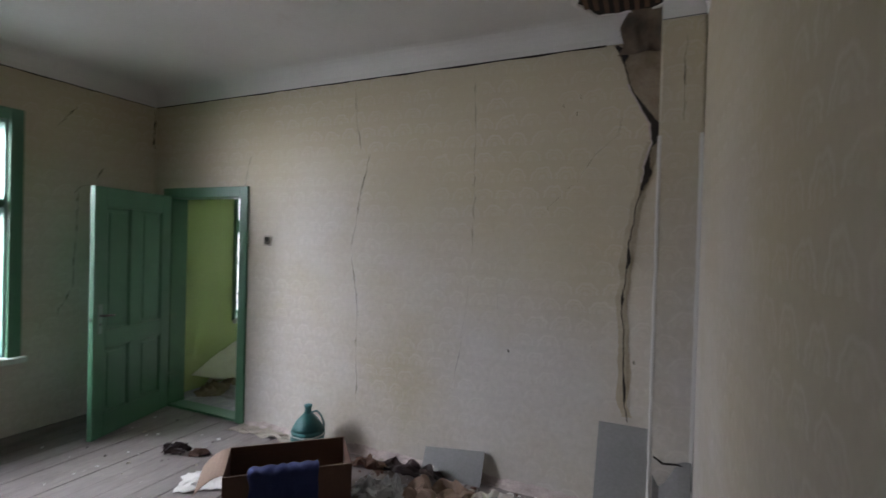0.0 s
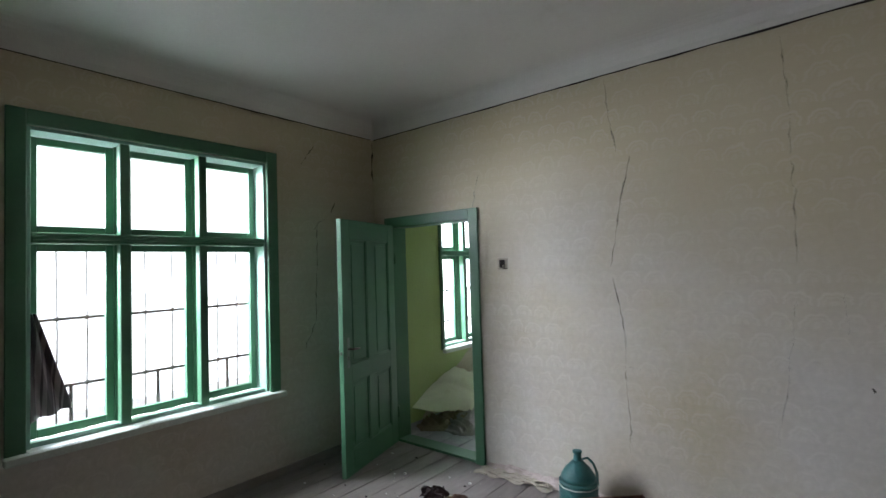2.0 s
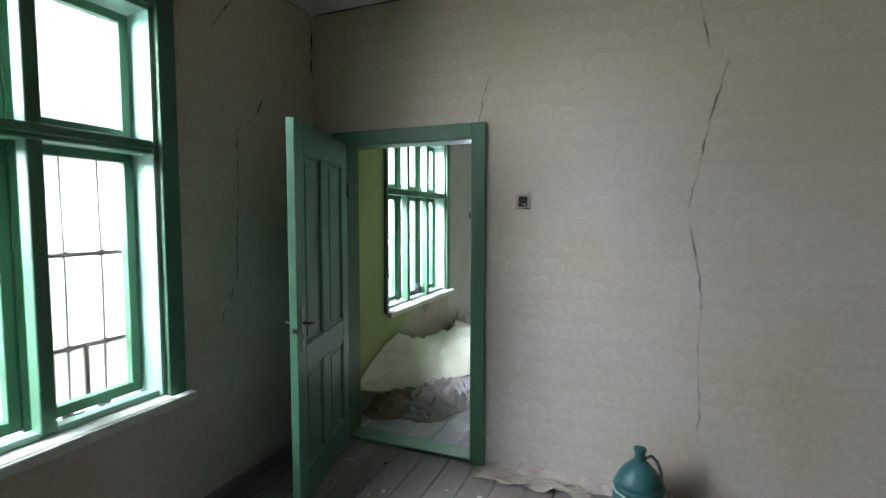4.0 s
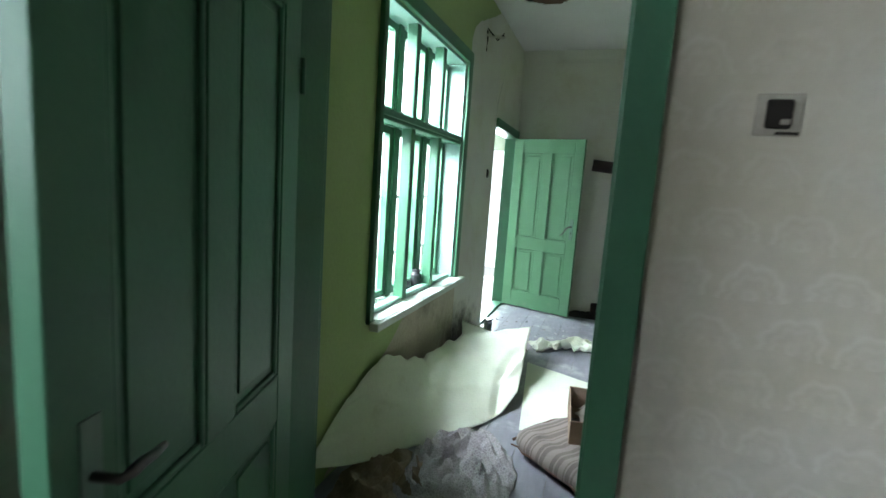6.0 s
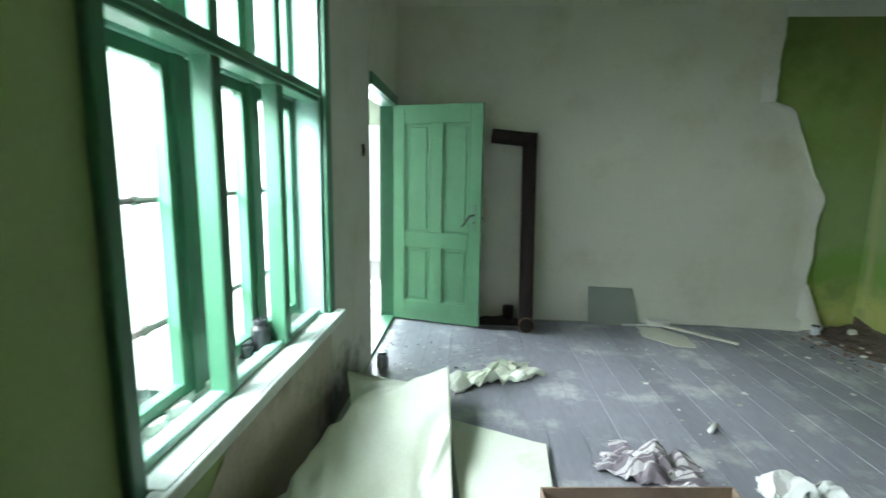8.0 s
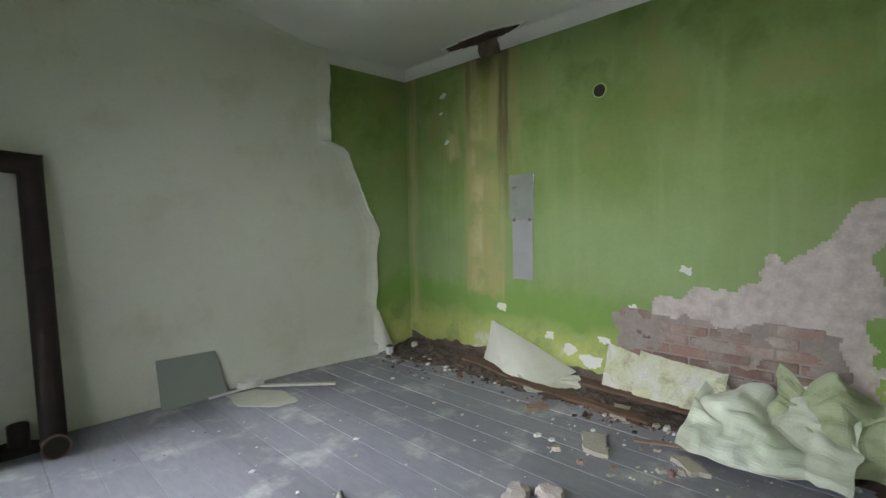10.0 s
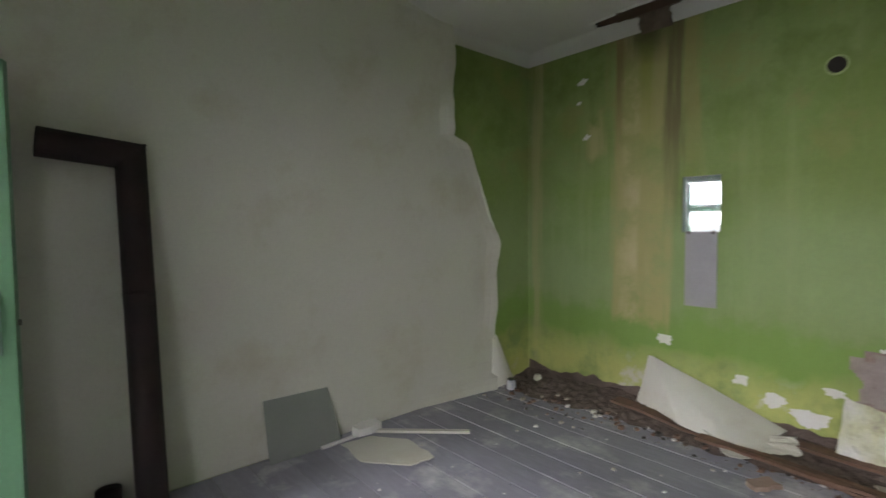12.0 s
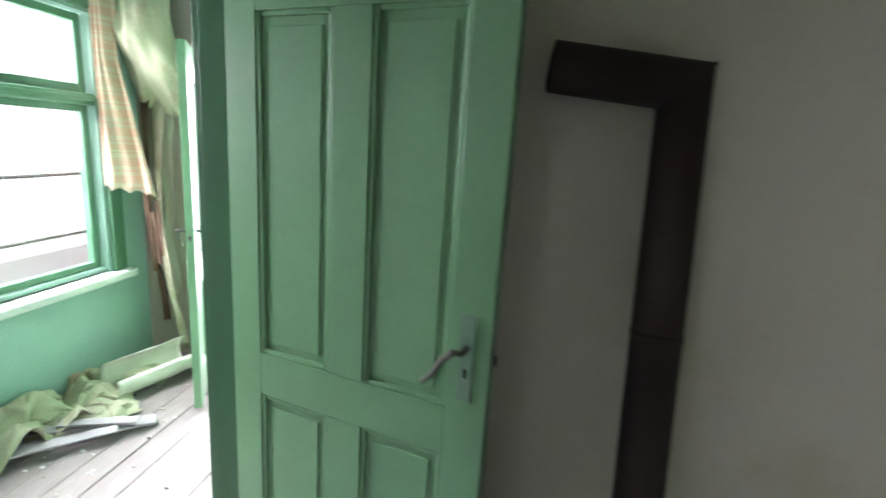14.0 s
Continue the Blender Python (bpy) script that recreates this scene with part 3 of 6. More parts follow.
tagged(part("veranda_subfloor", box(VX - 0.15, OUT2, 6.5, VY + 0.15, -0.2, -0.03), M["dark_gap"]), "dirt under veranda boards", "floor",
       kind="structure")
window("window_3", W3, "pale mint veranda window with bright panes", 2, 0.68, False, VX, -0.12)
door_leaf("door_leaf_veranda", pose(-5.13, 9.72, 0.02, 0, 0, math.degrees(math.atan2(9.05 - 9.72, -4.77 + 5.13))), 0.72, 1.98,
          "narrow pale green veranda door seen edge-on, ajar", coat="mint_lit")


# ---- floors ----
def boards(name, x0, x1, y0, y1, wide, mat, label):
    th = thing(name, pose(x0, y0, 0), label, "floor", kind="structure")
    n = max(1, round((x1 - x0) / wide))
    w = (x1 - x0) / n
    me = mesh_of("floorboard", box(0.0025, w - 0.0025, 0, y1 - y0, -0.03, 0.0, bevel=0.002), mat)
    for k in range(n):
        ob = new("floorboard", me)
        ob.parent = th
        ob.location = (k * w, 0, random.uniform(-0.0025, 0.001))
        ob.rotation_euler = (0, random.uniform(-0.004, 0.004), 0)
    return th


boards("floor_room_1", WX, RX1, -1.9, PY0 + 0.06, 0.17, M["board_dusty"], "dusty worn grey-brown floorboards")
M["joint_dust"] = material("grey_joint_dust", (0.36, 0.35, 0.35), 0.95, second=(0.18, 0.17, 0.17), scale=3, mix=0.9, bump=0.2)
tagged(part("joint_dust", box(WX, RX2, PY0 + 0.062, FY, -0.028, -0.005), M["joint_dust"]), "pale dust packed in the floor joints", "floor", kind="structure")
boards("floor_room_2", WX, RX2, PY0 + 0.062, FY, 0.2, M["board_grey"], "grey painted floorboards with pale joints and plaster dust")
boards("floor_veranda", VX, OUT2, 6.65, VY, 0.15, M["board_dusty"], "pale dusty veranda floorboards")
boards("floor_doorway", OUT2, WX, D2[0] + 0.019, D2[1] - 0.019, 0.14, M["board_dusty"], "worn boards in the doorway")


# ---- first room: large things ----
def stove_pipe():
    th = thing("stove_pipe", pose(-2.71, 8.0, 0.0, 0, 0, 0), "dark rusty stove pipe with elbow leaning against the wall", "stove pipe")
    foot, top = Vector((0.0, -0.03, 0.075)), Vector((0.0, 0.228, 1.775))
    r = 0.068
    up, out = (top - foot).normalized(), Vector((-1.0, -0.05, 0.09)).normalized()
    cut_plane = (up + out).normalized()

    def leg(ends):
        """One leg of the pipe between two rings of points."""
        bm = bmesh.new()
        rings = [[bm.verts.new(q) for q in ring] for ring in ends]
        for a, b in zip(rings, rings[1:]):
            for k in range(len(a)):
                bm.faces.new([a[k], a[(k + 1) % len(a)], b[(k + 1) % len(b)], b[k]])
        return bm
    side = up.cross(Vector((1, 0, 0))).normalized()
    fore = side.cross(up).normalized()
    ring = [r * (math.cos(2 * math.pi * k / 26) * fore + math.sin(2 * math.pi * k / 26) * side) for k in range(26)]
    mitre = [top + o - up * (o.dot(cut_plane) / up.dot(cut_plane)) for o in ring]
    tip = [q + out * (0.36 - (q - top).dot(out)) for q in mitre]
    inside = [top + out * 0.355 + (q - top - out * 0.36) * 0.9 for q in tip]
    deep = [q - out * 0.2 for q in inside]
    part("pipe", leg([[foot + o for o in ring], mitre]), M["rust_pipe"], th, smooth=True)
    part("arm", leg([mitre, tip, inside, deep]), M["rust_pipe"], th)
    part("seam", leg([[top + (q - top) * 1.025 - cut_plane * 0.005 for q in mitre], [top + (q - top) * 1.025 + cut_plane * 0.005 for q in mitre]]), M["rust_pipe"], th)
    part("collar", tube([foot + (top - foot) * 0.60, foot + (top - foot) * 0.612], r * 1.03, 26), M["rust_pipe"], th, smooth=True)
    part("foot_elbow", tube([(0, 0.0, r + 0.004), (0, -0.06, r + 0.003), (0, -0.12, r + 0.002)], r, 22), M["rust_pipe"], th, smooth=True)
    part("rim", tube([(0, -0.115, r + 0.002), (0, -0.128, r + 0.002)], r * 1.07, 22), M["wood_brown"], th, "rusty pipe rim")
    part("opening", tube([(0, -0.1285, r + 0.002), (0, -0.1295, r + 0.002)], r * 0.93, 22), M["crack"], th, "dark pipe mouth")
    return th


stove_pipe()


# ---- damage on walls and ceilings ----
def crack(parent, axis, at, out, pts, width, name="crack", mat="crack"):
    """A ragged dark split along a line on a wall's face, (along, height) by (along, height)."""
    bm = bmesh.new()
    fine = []
    for (a, b), (c, d) in zip(pts, pts[1:]):
        n = max(2, int(math.hypot(c - a, d - b) / 0.03))
        fine += [(a + (c - a) * k / n, b + (d - b) * k / n) for k in range(n)]
    fine.append(pts[-1])
    rows = []
    for i, (u, z) in enumerate(fine):
        e = min(1, i / 4, (len(fine) - 1 - i) / 4)
        w = width * 0.72 * (0.25 + 0.75 * e) * max(0.12, 0.5 + 1.5 * noise.noise(Vector((u * 17, z * 17, at))))
        s = noise.noise(Vector((u * 14, z * 14, 5 + at))) * 0.014 + noise.noise(Vector((u * 45, z * 45, 5 + at))) * 0.007
        row = []
        for k in (-0.5, 0.5):
            p = (at + out * 0.002, u + s + k * w, z + k * w * 0.4) if axis == "x" else (u + s + k * w, at + out * 0.002, z + k * w * 0.4)
            row.append(bm.verts.new(p))
        rows.append(row)
    for a, b in zip(rows, rows[1:]):
        bm.faces.new([a[0], a[1], b[1], b[0]])
    return part(name, bm, M[mat], parent)


M["plaster_wet"] = material("brown_wet_plaster", (0.24, 0.185, 0.12), 0.95, second=(0.38, 0.32, 0.24), scale=7, mix=0.9, bump=0.6)
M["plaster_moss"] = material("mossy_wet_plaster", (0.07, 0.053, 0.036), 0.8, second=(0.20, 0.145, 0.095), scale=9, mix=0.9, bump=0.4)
ob = bpy.data.objects
part_wall, win_wall = ob["wall_partition"], ob["wall_window_room_1"]
for pts, w in (([(-1.62, 2.94), (-1.60, 2.68), (-1.56, 2.42)], 0.007),
               ([(-1.47, 2.37), (-1.53, 2.16), (-1.59, 1.82), (-1.63, 1.61)], 0.012),
               ([(-1.62, 1.56), (-1.60, 1.43), (-1.55, 1.20), (-1.56, 0.89), (-1.54, 0.60), (-1.55, 0.36)], 0.009),
               ([(-1.56, 0.95), (-1.46, 0.93)], 0.004), ([(-2.78, 2.15), (-2.76, 2.31), (-2.71, 2.42)], 0.012),
               ([(-0.60, 2.92), (-0.58, 2.29), (-0.59, 1.62)], 0.004), ([(-0.39, 1.45), (-0.39, 1.23)], 0.007),
               ([(-0.6, 1.4), (-0.66, 0.9), (-0.72, 0.6)], 0.003),
               ([(0.40, 2.52), (0.37, 2.40), (0.26, 2.30), (0.12, 2.10), (0.02, 2.02), (-0.10, 1.88)], 0.006)):
    crack(part_wall, "y", PY0, -1, pts, w)
for u, z in ((0.245, 1.05), (0.02, 2.62), (0.12, 2.56), (-0.3, 0.95), (0.14, 2.67), (0.51, 0.97)):
    crack(part_wall, "y", PY0, -1, [(u, z + 0.012), (u + 0.004, z - 0.012)], 0.022, "hole")
for pts, w in (([(3.485, 2.93), (3.48, 2.70), (3.485, 2.55)], 0.02), ([(2.76, 2.02), (2.82, 2.10), (2.92, 2.13)], 0.018),
               ([(2.80, 2.10), (2.79, 1.76), (2.77, 1.42), (2.76, 1.22), (2.71, 1.10), (2.66, 1.04), (2.66, 0.95)], 0.006), ([(2.96, 2.18), (3.0, 2.28)], 0.026), ([(2.64, 2.58), (2.70, 2.68), (2.78, 2.78)], 0.012),
               ([(3.0, 2.28), (3.16, 2.33)], 0.004), ([(1.85, 0.55), (1.98, 0.60)], 0.03),
               ([(1.72, 0.50), (1.78, 0.53)], 0.02)):
    crack(win_wall, "x", WX, 1, pts, w * 1.8)
# the open joint under the cornice


def joint(parent, axis, at, out, lo, hi, za, zb, high=0.007):
    """The thin dark gap along the foot of a cornice."""
    def fn(u, v):
        a, s = lo + (hi - lo) * u, at + out * 0.0115
        z = za + (zb - za) * u - high * (0.4 + 0.9 * abs(noise.noise(Vector((a * 3, 1, at))))) * (1 - v)
        return (s, a, z) if axis == "x" else (a, s, z)
    return part("open_joint", sheet(fn, 80, 1, 0), M["crack"], parent)


joint(part_wall, "y", PY0, -1, -3.98, 0.29, 2.960, 2.981, 0.015)
joint(win_wall, "x", WX, 1, -1.8, 3.46, 2.960, 2.960, 0.014)
joint(ob["pilaster"], "y", 3.2, -1, 0.62, 0.83, 2.960, 2.962, 0.010)
crack(ob["pilaster"], "y", 3.2, -1, [(0.74, 2.9), (0.735, 2.4)], 0.006)
cove("cornice_pilaster", "y", 3.2, -1, 0.615, RX1, "white plaster cove cornice on the pilaster")



SPLIT = [(0.58, 0.490), (0.72, 0.460), (0.89, 0.453), (1.11, 0.447), (1.36, 0.428), (1.47, 0.448), (1.64, 0.453), (1.81, 0.474), (1.94, 0.500), (2.14, 0.535), (2.20, 0.540),
         (2.34, 0.579), (2.46, 0.566), (2.575, 0.501), (2.68, 0.449), (2.82, 0.409), (2.93, 0.369), (3.06, 0.30)]


def split_at(z):
    """Where the corner's split runs at a height."""
    for (za, a), (zb, b) in zip(SPLIT, SPLIT[1:]):
        if z <= zb:
            return a + (b - a) * (z - za) / (zb - za) + rough((z * 9, 1, 4), 1, 0.012) + rough((z * 34, 2, 4), 1, 0.006)
    return SPLIT[-1][1]


def ribbon(name, z0, z1, left, right, off, mat, label, n=140, across=6, relief=0.0):
    """A ragged upright patch on the partition between two edges that follow the split."""
    def fn(u, v):
        z = z0 + (z1 - z0) * v
        a, b = left(z), right(z)
        x = a + (b - a) * u
        return (x, PY0 - off - relief * (1 + noise.noise(Vector((x * 22, z * 22, 1)))) * math.sin(math.pi * u) ** 0.5, z)
    return part(name, sheet(fn, across, n, 0), M[mat], part_wall, label)


def gape(z):
    """How far the split stands open."""
    w = 0.006 + 0.010 * max(0, noise.noise(Vector((z * 13, 3, 0))))
    for at, half, wide in ((2.44, 0.13, 0.050), (2.15, 0.11, 0.040), (2.92, 0.06, 0.05), (2.57, 0.08, 0.020), (1.62, 0.07, 0.020), (1.36, 0.04, 0.014), (0.80, 0.10, 0.013)):
        w += wide * max(0.0, 1 - abs(z - at) / half) ** 0.8
    return w * min(1.0, (z - 0.58) / 0.05 + 0.1)


M["plaster_yellowed"] = material("yellowed_wallpaper_edge", (0.47, 0.41, 0.30), 0.85, second=(0.39, 0.32, 0.22), scale=9, mix=0.9, bump=0.2)
ribbon("stained_edge", 0.62, 2.35, lambda z: split_at(z) - 0.012 - 0.020 * (1 + noise.noise(Vector((z * 6, 5, 0)))), lambda z: split_at(z) + 0.014 + 0.024 * (1 + noise.noise(Vector((z * 5, 8, 0)))),
       0.0025, "plaster_yellowed", "yellow-brown stain along the split")
ribbon("bare_plaster", 2.02, 2.975, lambda z: split_at(z) - 0.004, lambda z: split_at(z) + 0.006 + (0.6075 - split_at(z)) * min(1.0, (z - 2.02) / 0.28) ** 0.7, 0.004, "plaster_wet",
       "brown water-stained bare plaster beside the split", relief=0.004)
ribbon("lifted_edge", 2.10, 2.72, lambda z: split_at(z) - 0.010 - 0.010 * noise.noise(Vector((z * 15, 2, 0))), lambda z: split_at(z) + 0.001, 0.006, "plaster_pink",
       "pale torn edge of the wallpaper", across=3)
ribbon("void", 0.59, 2.97, split_at, lambda z: split_at(z) + gape(z), 0.013, "crack", "dark gap in the split plaster", n=240, across=2)


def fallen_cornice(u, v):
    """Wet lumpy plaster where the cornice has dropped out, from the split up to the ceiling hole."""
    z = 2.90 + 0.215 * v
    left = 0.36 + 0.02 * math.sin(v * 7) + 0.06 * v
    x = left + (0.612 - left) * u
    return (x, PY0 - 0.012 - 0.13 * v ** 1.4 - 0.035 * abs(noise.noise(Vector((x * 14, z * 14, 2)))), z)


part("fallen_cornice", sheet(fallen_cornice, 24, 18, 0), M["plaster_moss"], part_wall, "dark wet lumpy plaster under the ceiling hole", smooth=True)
# narrow white strips along the pilaster's edges
for name, x0, x1, y0, y1 in (("chipped_edge", 0.611, 0.628, 3.1965, 3.215), ("chipped_edge", 0.818, 0.838, 3.188, 3.1975)):
    part(name, sheet(lambda u, v: (x0 + (x1 - x0) * u + 0.004 * noise.noise(Vector((v * 30, 1, x0))), y0 + (y1 - y0) * abs(u - 0.5) * 0.4, 0.02 + 2.30 * v), 3, 90, 0.002),
         M["plaster_white"], ob["pilaster"], "narrow white strip along the corner")

# bare brown plaster beside the pilaster, and the ragged hole in the ceiling with its laths


def ragged_hole(name, cx, cy, rx, ry, z, lath_dir, label):
    th = thing(name, pose(cx, cy, z), label, "ceiling hole", kind="structure")
    # a flat dark disc just under the ceiling puts in the hole's shade
    bm = bmesh.new()
    ring = []
    for k in range(40):
        a = 2 * math.pi * k / 40
        r = 1 + 0.28 * noise.noise(Vector((math.cos(a) * 1.7, math.sin(a) * 1.7, cx * 3))) + 0.10 * noise.noise(Vector((math.cos(a) * 6, math.sin(a) * 6, cx)))
        ring.append(bm.verts.new((rx * r * math.cos(a), ry * r * math.sin(a), -0.004)))
    bm.faces.new(ring)
    part("void", bm, M["crack"], th, "flat dark disc for the shade inside the hole")
    for k in range(9):
        s = -0.85 + 1.7 * k / 8
        w = 0.013
        half = 0.82 * math.sqrt(max(0.05, 1 - s * s))
        jit = random.uniform(-0.06, 0.06)
        if lath_dir == "y":
            b = (rx * s - w, rx * s + w, -ry * (half + jit), ry * (half - jit), -0.013, -0.006)
        else:
            b = (-rx * (half + jit), rx * (half - jit), ry * s - w, ry * s + w, -0.013, -0.006)
        part("lath", box(*b), M["wood_brown"], th)
    # broken plaster lip
    bm = bmesh.new()
    lip = []
    for k in range(40):
        a = 2 * math.pi * k / 40
        r = 1 + 0.28 * noise.noise(Vector((math.cos(a) * 1.7, math.sin(a) * 1.7, cx * 3))) + 0.10 * noise.noise(Vector((math.cos(a) * 6, math.sin(a) * 6, cx)))
        row = []
        for q, dz in ((0.97, -0.004), (0.99, -0.014), (1.05, -0.011), (1.13, -0.001)):
            row.append(bm.verts.new((rx * r * q * math.cos(a), ry * r * q * math.sin(a), dz)))
        lip.append(row)
    for k in range(40):
        a, b = lip[k], lip[(k + 1) % 40]
        for j in range(3):
            bm.faces.new([a[j], b[j], b[j + 1], a[j + 1]])
    part("broken_edge", bm, M["plaster_white"], th)
    return th


ragged_hole("ceiling_hole_room_1", 0.42, 3.12, 0.26, 0.26, CZ, "y", "ragged ceiling hole showing dark wooden laths")
ragged_hole("ceiling_hole_room_2", -3.5, 6.62, 0.20, 0.16, CZ, "x", "ragged dark hole in the white ceiling")
ragged_hole("ceiling_hole_damp", 0.36, 7.12, 0.085, 0.44, CZ - 0.118, "y", "long dark damp hole along the cornice")


# ---- second room: loose and torn wallpaper ----
def tear(z):
    """The ragged right edge of the wallpaper on the far wall."""
    k = [(0.0, -0.09), (0.07, -0.08), (0.16, 0.02), (0.46, -0.02), (1.0, 0.0), (1.27, 0.03), (1.5, -0.08), (1.8, -0.21), (2.05, -0.31), (2.085, -0.34),
         (2.13, -0.52), (2.89, -0.50), (3.2, -0.50)]
    for (za, a), (zb, b) in zip(k, k[1:]):
        if z <= zb:
            return a + (b - a) * (z - za) / (zb - za) + rough((z * 5, 1, 1), 1, 0.014) + rough((z * 31, 1, 1), 1, 0.012)
    return -0.50


def far_paper(u, v):
    z = 0.004 + (CZ - 0.009) * v
    x = WX + 0.004 + (tear(z) - WX) * u
    curl = max(0, u - 0.955) / 0.045
    low = max(0, 0.07 - v) / 0.07
    lift = 0.05 * curl * curl * (0.4 + abs(rough((3, z * 2, 1), 1, 1.2)))
    if u > 0.8:
        lift += 0.10 * low * (u - 0.8) / 0.2
    top = max(0, v - 0.955) / 0.045
    return (x, FY - 0.005 - lift - 0.07 * top * top - 0.002 * (1 + noise.noise(Vector((x * 3, 0, z * 3)))), z)


far_wall, right_wall, left_wall = ob["wall_far_room_2"], ob["wall_right_room_2"], ob["wall_window_room_2"]
part("wallpaper", sheet(far_paper, 60, 70, 0), M["paper_pale"], far_wall, "pale cream wallpaper, torn along a ragged edge")


M["bare_wall"] = material("bare_beige_wall", (0.52, 0.47, 0.37), 0.9, second=(0.44, 0.40, 0.31), scale=2, mix=0.8, bump=0.2,
                          stain=(0.10, 0.085, 0.06), stain_scale=1.1, stain_lo=0.53, stain_hi=0.72)


def mould(m, y0, z0, ry, rz):
    """Black mould that spreads from one place on a wall."""
    n, l = m.node_tree.nodes, m.node_tree.links
    b = n["Principled BSDF"]
    co = n.new("ShaderNodeTexCoord")
    mp = n.new("ShaderNodeMapping")
    mp.inputs["Location"].default_value = (0, -y0 / ry, -z0 / rz)
    mp.inputs["Scale"].default_value = (0, 1 / ry, 1 / rz)
    l.new(co.outputs["Object"], mp.inputs["Vector"])
    far = n.new("ShaderNodeVectorMath")
    far.operation = "LENGTH"
    l.new(mp.outputs["Vector"], far.inputs[0])
    nz = n.new("ShaderNodeTexNoise")
    nz.inputs["Scale"].default_value, nz.inputs["Detail"].default_value, nz.inputs["Roughness"].default_value = 5, 9, 0.7
    l.new(co.outputs["Object"], nz.inputs["Vector"])
    add = n.new("ShaderNodeMath")
    add.operation = "MULTIPLY_ADD"
    add.inputs[1].default_value = 1.6
    l.new(nz.outputs["Fac"], add.inputs[0]), l.new(far.outputs["Value"], add.inputs[2])
    mask = n.new("ShaderNodeMapRange")
    mask.inputs["From Min"].default_value, mask.inputs["From Max"].default_value = 1.75, 1.15
    mask.inputs["To Max"].default_value = 0.93
    l.new(add.outputs[0], mask.inputs["Value"])
    mx = n.new("ShaderNodeMix")
    mx.data_type = "RGBA"
    mx.inputs["B"].default_value = (0.018, 0.015, 0.011, 1)
    l.new(mask.outputs["Result"], mx.inputs["Factor"]), l.new(b.inputs["Base Color"].links[0].from_socket, mx.inputs["A"])
    l.new(mx.outputs["Result"], b.inputs["Base Color"])


mould(M["bare_wall"], 6.30, 0.02, 0.60, 0.50)
M["paper_mouldy"] = material("pale_cream_mouldy_wallpaper", (0.62, 0.61, 0.55), 0.75, second=(0.53, 0.52, 0.45), scale=0.8, mix=0.7, grain=80,
                             grain_mix=0.04, bump=0.08, stain=(0.44, 0.39, 0.25), stain_scale=2.2, stain_lo=0.52, stain_hi=0.95)
mould(M["paper_mouldy"], 6.30, 0.0, 0.60, 0.50)


def left_paper_beside(u, v):
    y = 6.06 + 1.03 * u
    top = CZ - 0.03 - 0.36 * max(0, 1 - u * 1.25) + rough((y * 7, 0, 0), 1, 0.03)
    z = 0.02 + (top - 0.02) * v
    return (WX + 0.004 + 0.002 * (1 + noise.noise(Vector((y * 3, 2, z * 3)))) + 0.02 * max(0, v - 0.97) / 0.03, y, z)


part("wallpaper", sheet(left_paper_beside, 18, 60, 0), M["paper_mouldy"], left_wall, "pale cream wallpaper with a ragged upper edge")
part("wallpaper", sheet(lambda u, v: (WX + 0.005 + 0.002 * noise.noise(Vector((u * 3, 2, v * 3))), 7.09 + 1.21 * u, 2.165 + (CZ - 2.17) * v), 16, 12, 0),
     M["paper_pale"], left_wall)


def under_window(u, v):
    z = 0.01 + 0.655 * v
    start = 4.12 + 1.0 * v ** 1.25 + 0.02 * math.sin(v * 19)
    y = start + (6.06 - start) * u
    return (WX + 0.004 + 0.003 * (1 + noise.noise(Vector((y * 3, 5, z * 3)))), y, z)



part("bare_patch", sheet(under_window, 40, 16, 0), M["bare_wall"], left_wall, "bare beige plaster blackened by damp")
for pts, w in (([(7.02, 2.08), (7.08, 2.30), (7.23, 2.55), (7.28, 2.68)], 0.012), ([(7.05, 2.25), (6.9, 2.5)], 0.006), ([(6.82, 1.96), (6.825, 2.05)], 0.012)):
    crack(left_wall, "x", WX + 0.006, 1, pts, w)
crack(far_wall, "y", FY - 0.012, -1, [(-3.85, 3.08), (-3.2, 3.075)], 0.012, "open_joint")



def curled_edge(u, v):
    z = 1.0 + 1.07 * v
    wide = 0.040 * math.sin(math.pi * v) ** 0.7 * (0.8 + 0.5 * noise.noise(Vector((z * 4, 2, 0))))
    return (tear(z) + 0.012 - wide * u, FY - 0.012 - 0.028 * math.sin(math.pi * (0.15 + 0.8 * u)) * math.sin(math.pi * v) ** 0.5, z)


part("curled_edge", sheet(curled_edge, 8, 50, 0.002), M["paper_back"], far_wall, "white backing of the curled wallpaper edge", smooth=True)


def curled_foot(u, v):
    """The lowest corner of the wallpaper, standing off the wall."""
    a = Vector((-0.04, FY - 0.02, 0.44)).lerp(Vector((-0.10, FY - 0.06, 0.012)), v)
    b = Vector((0.0, FY - 0.03, 0.45)).lerp(Vector((0.13, FY - 0.12, 0.03)), v ** 0.8)
    p = a.lerp(b, u)
    return p + Vector((0, -0.05 * math.sin(math.pi * u) * v, 0.015 * noise.noise(Vector((u * 4, v * 4, 1)))))


part("curled_foot", sheet(curled_foot, 14, 18, 0.002), M["paper_pale"], far_wall, "loose lower corner of the wallpaper", smooth=True)


def moss_drip(u, v):
    y = 6.97 + 0.24 * u + rough((v * 5, u, 2), 1, 0.02)
    z = 2.86 + 0.14 * v
    return (RX2 - 0.056 + 0.05 * (1 - v) ** 2, y, z)


part("moss_drip", sheet(moss_drip, 8, 8, 0), M["plaster_moss"], ob["cornice_right_near_room_2"], "dark mossy water run over the cornice")

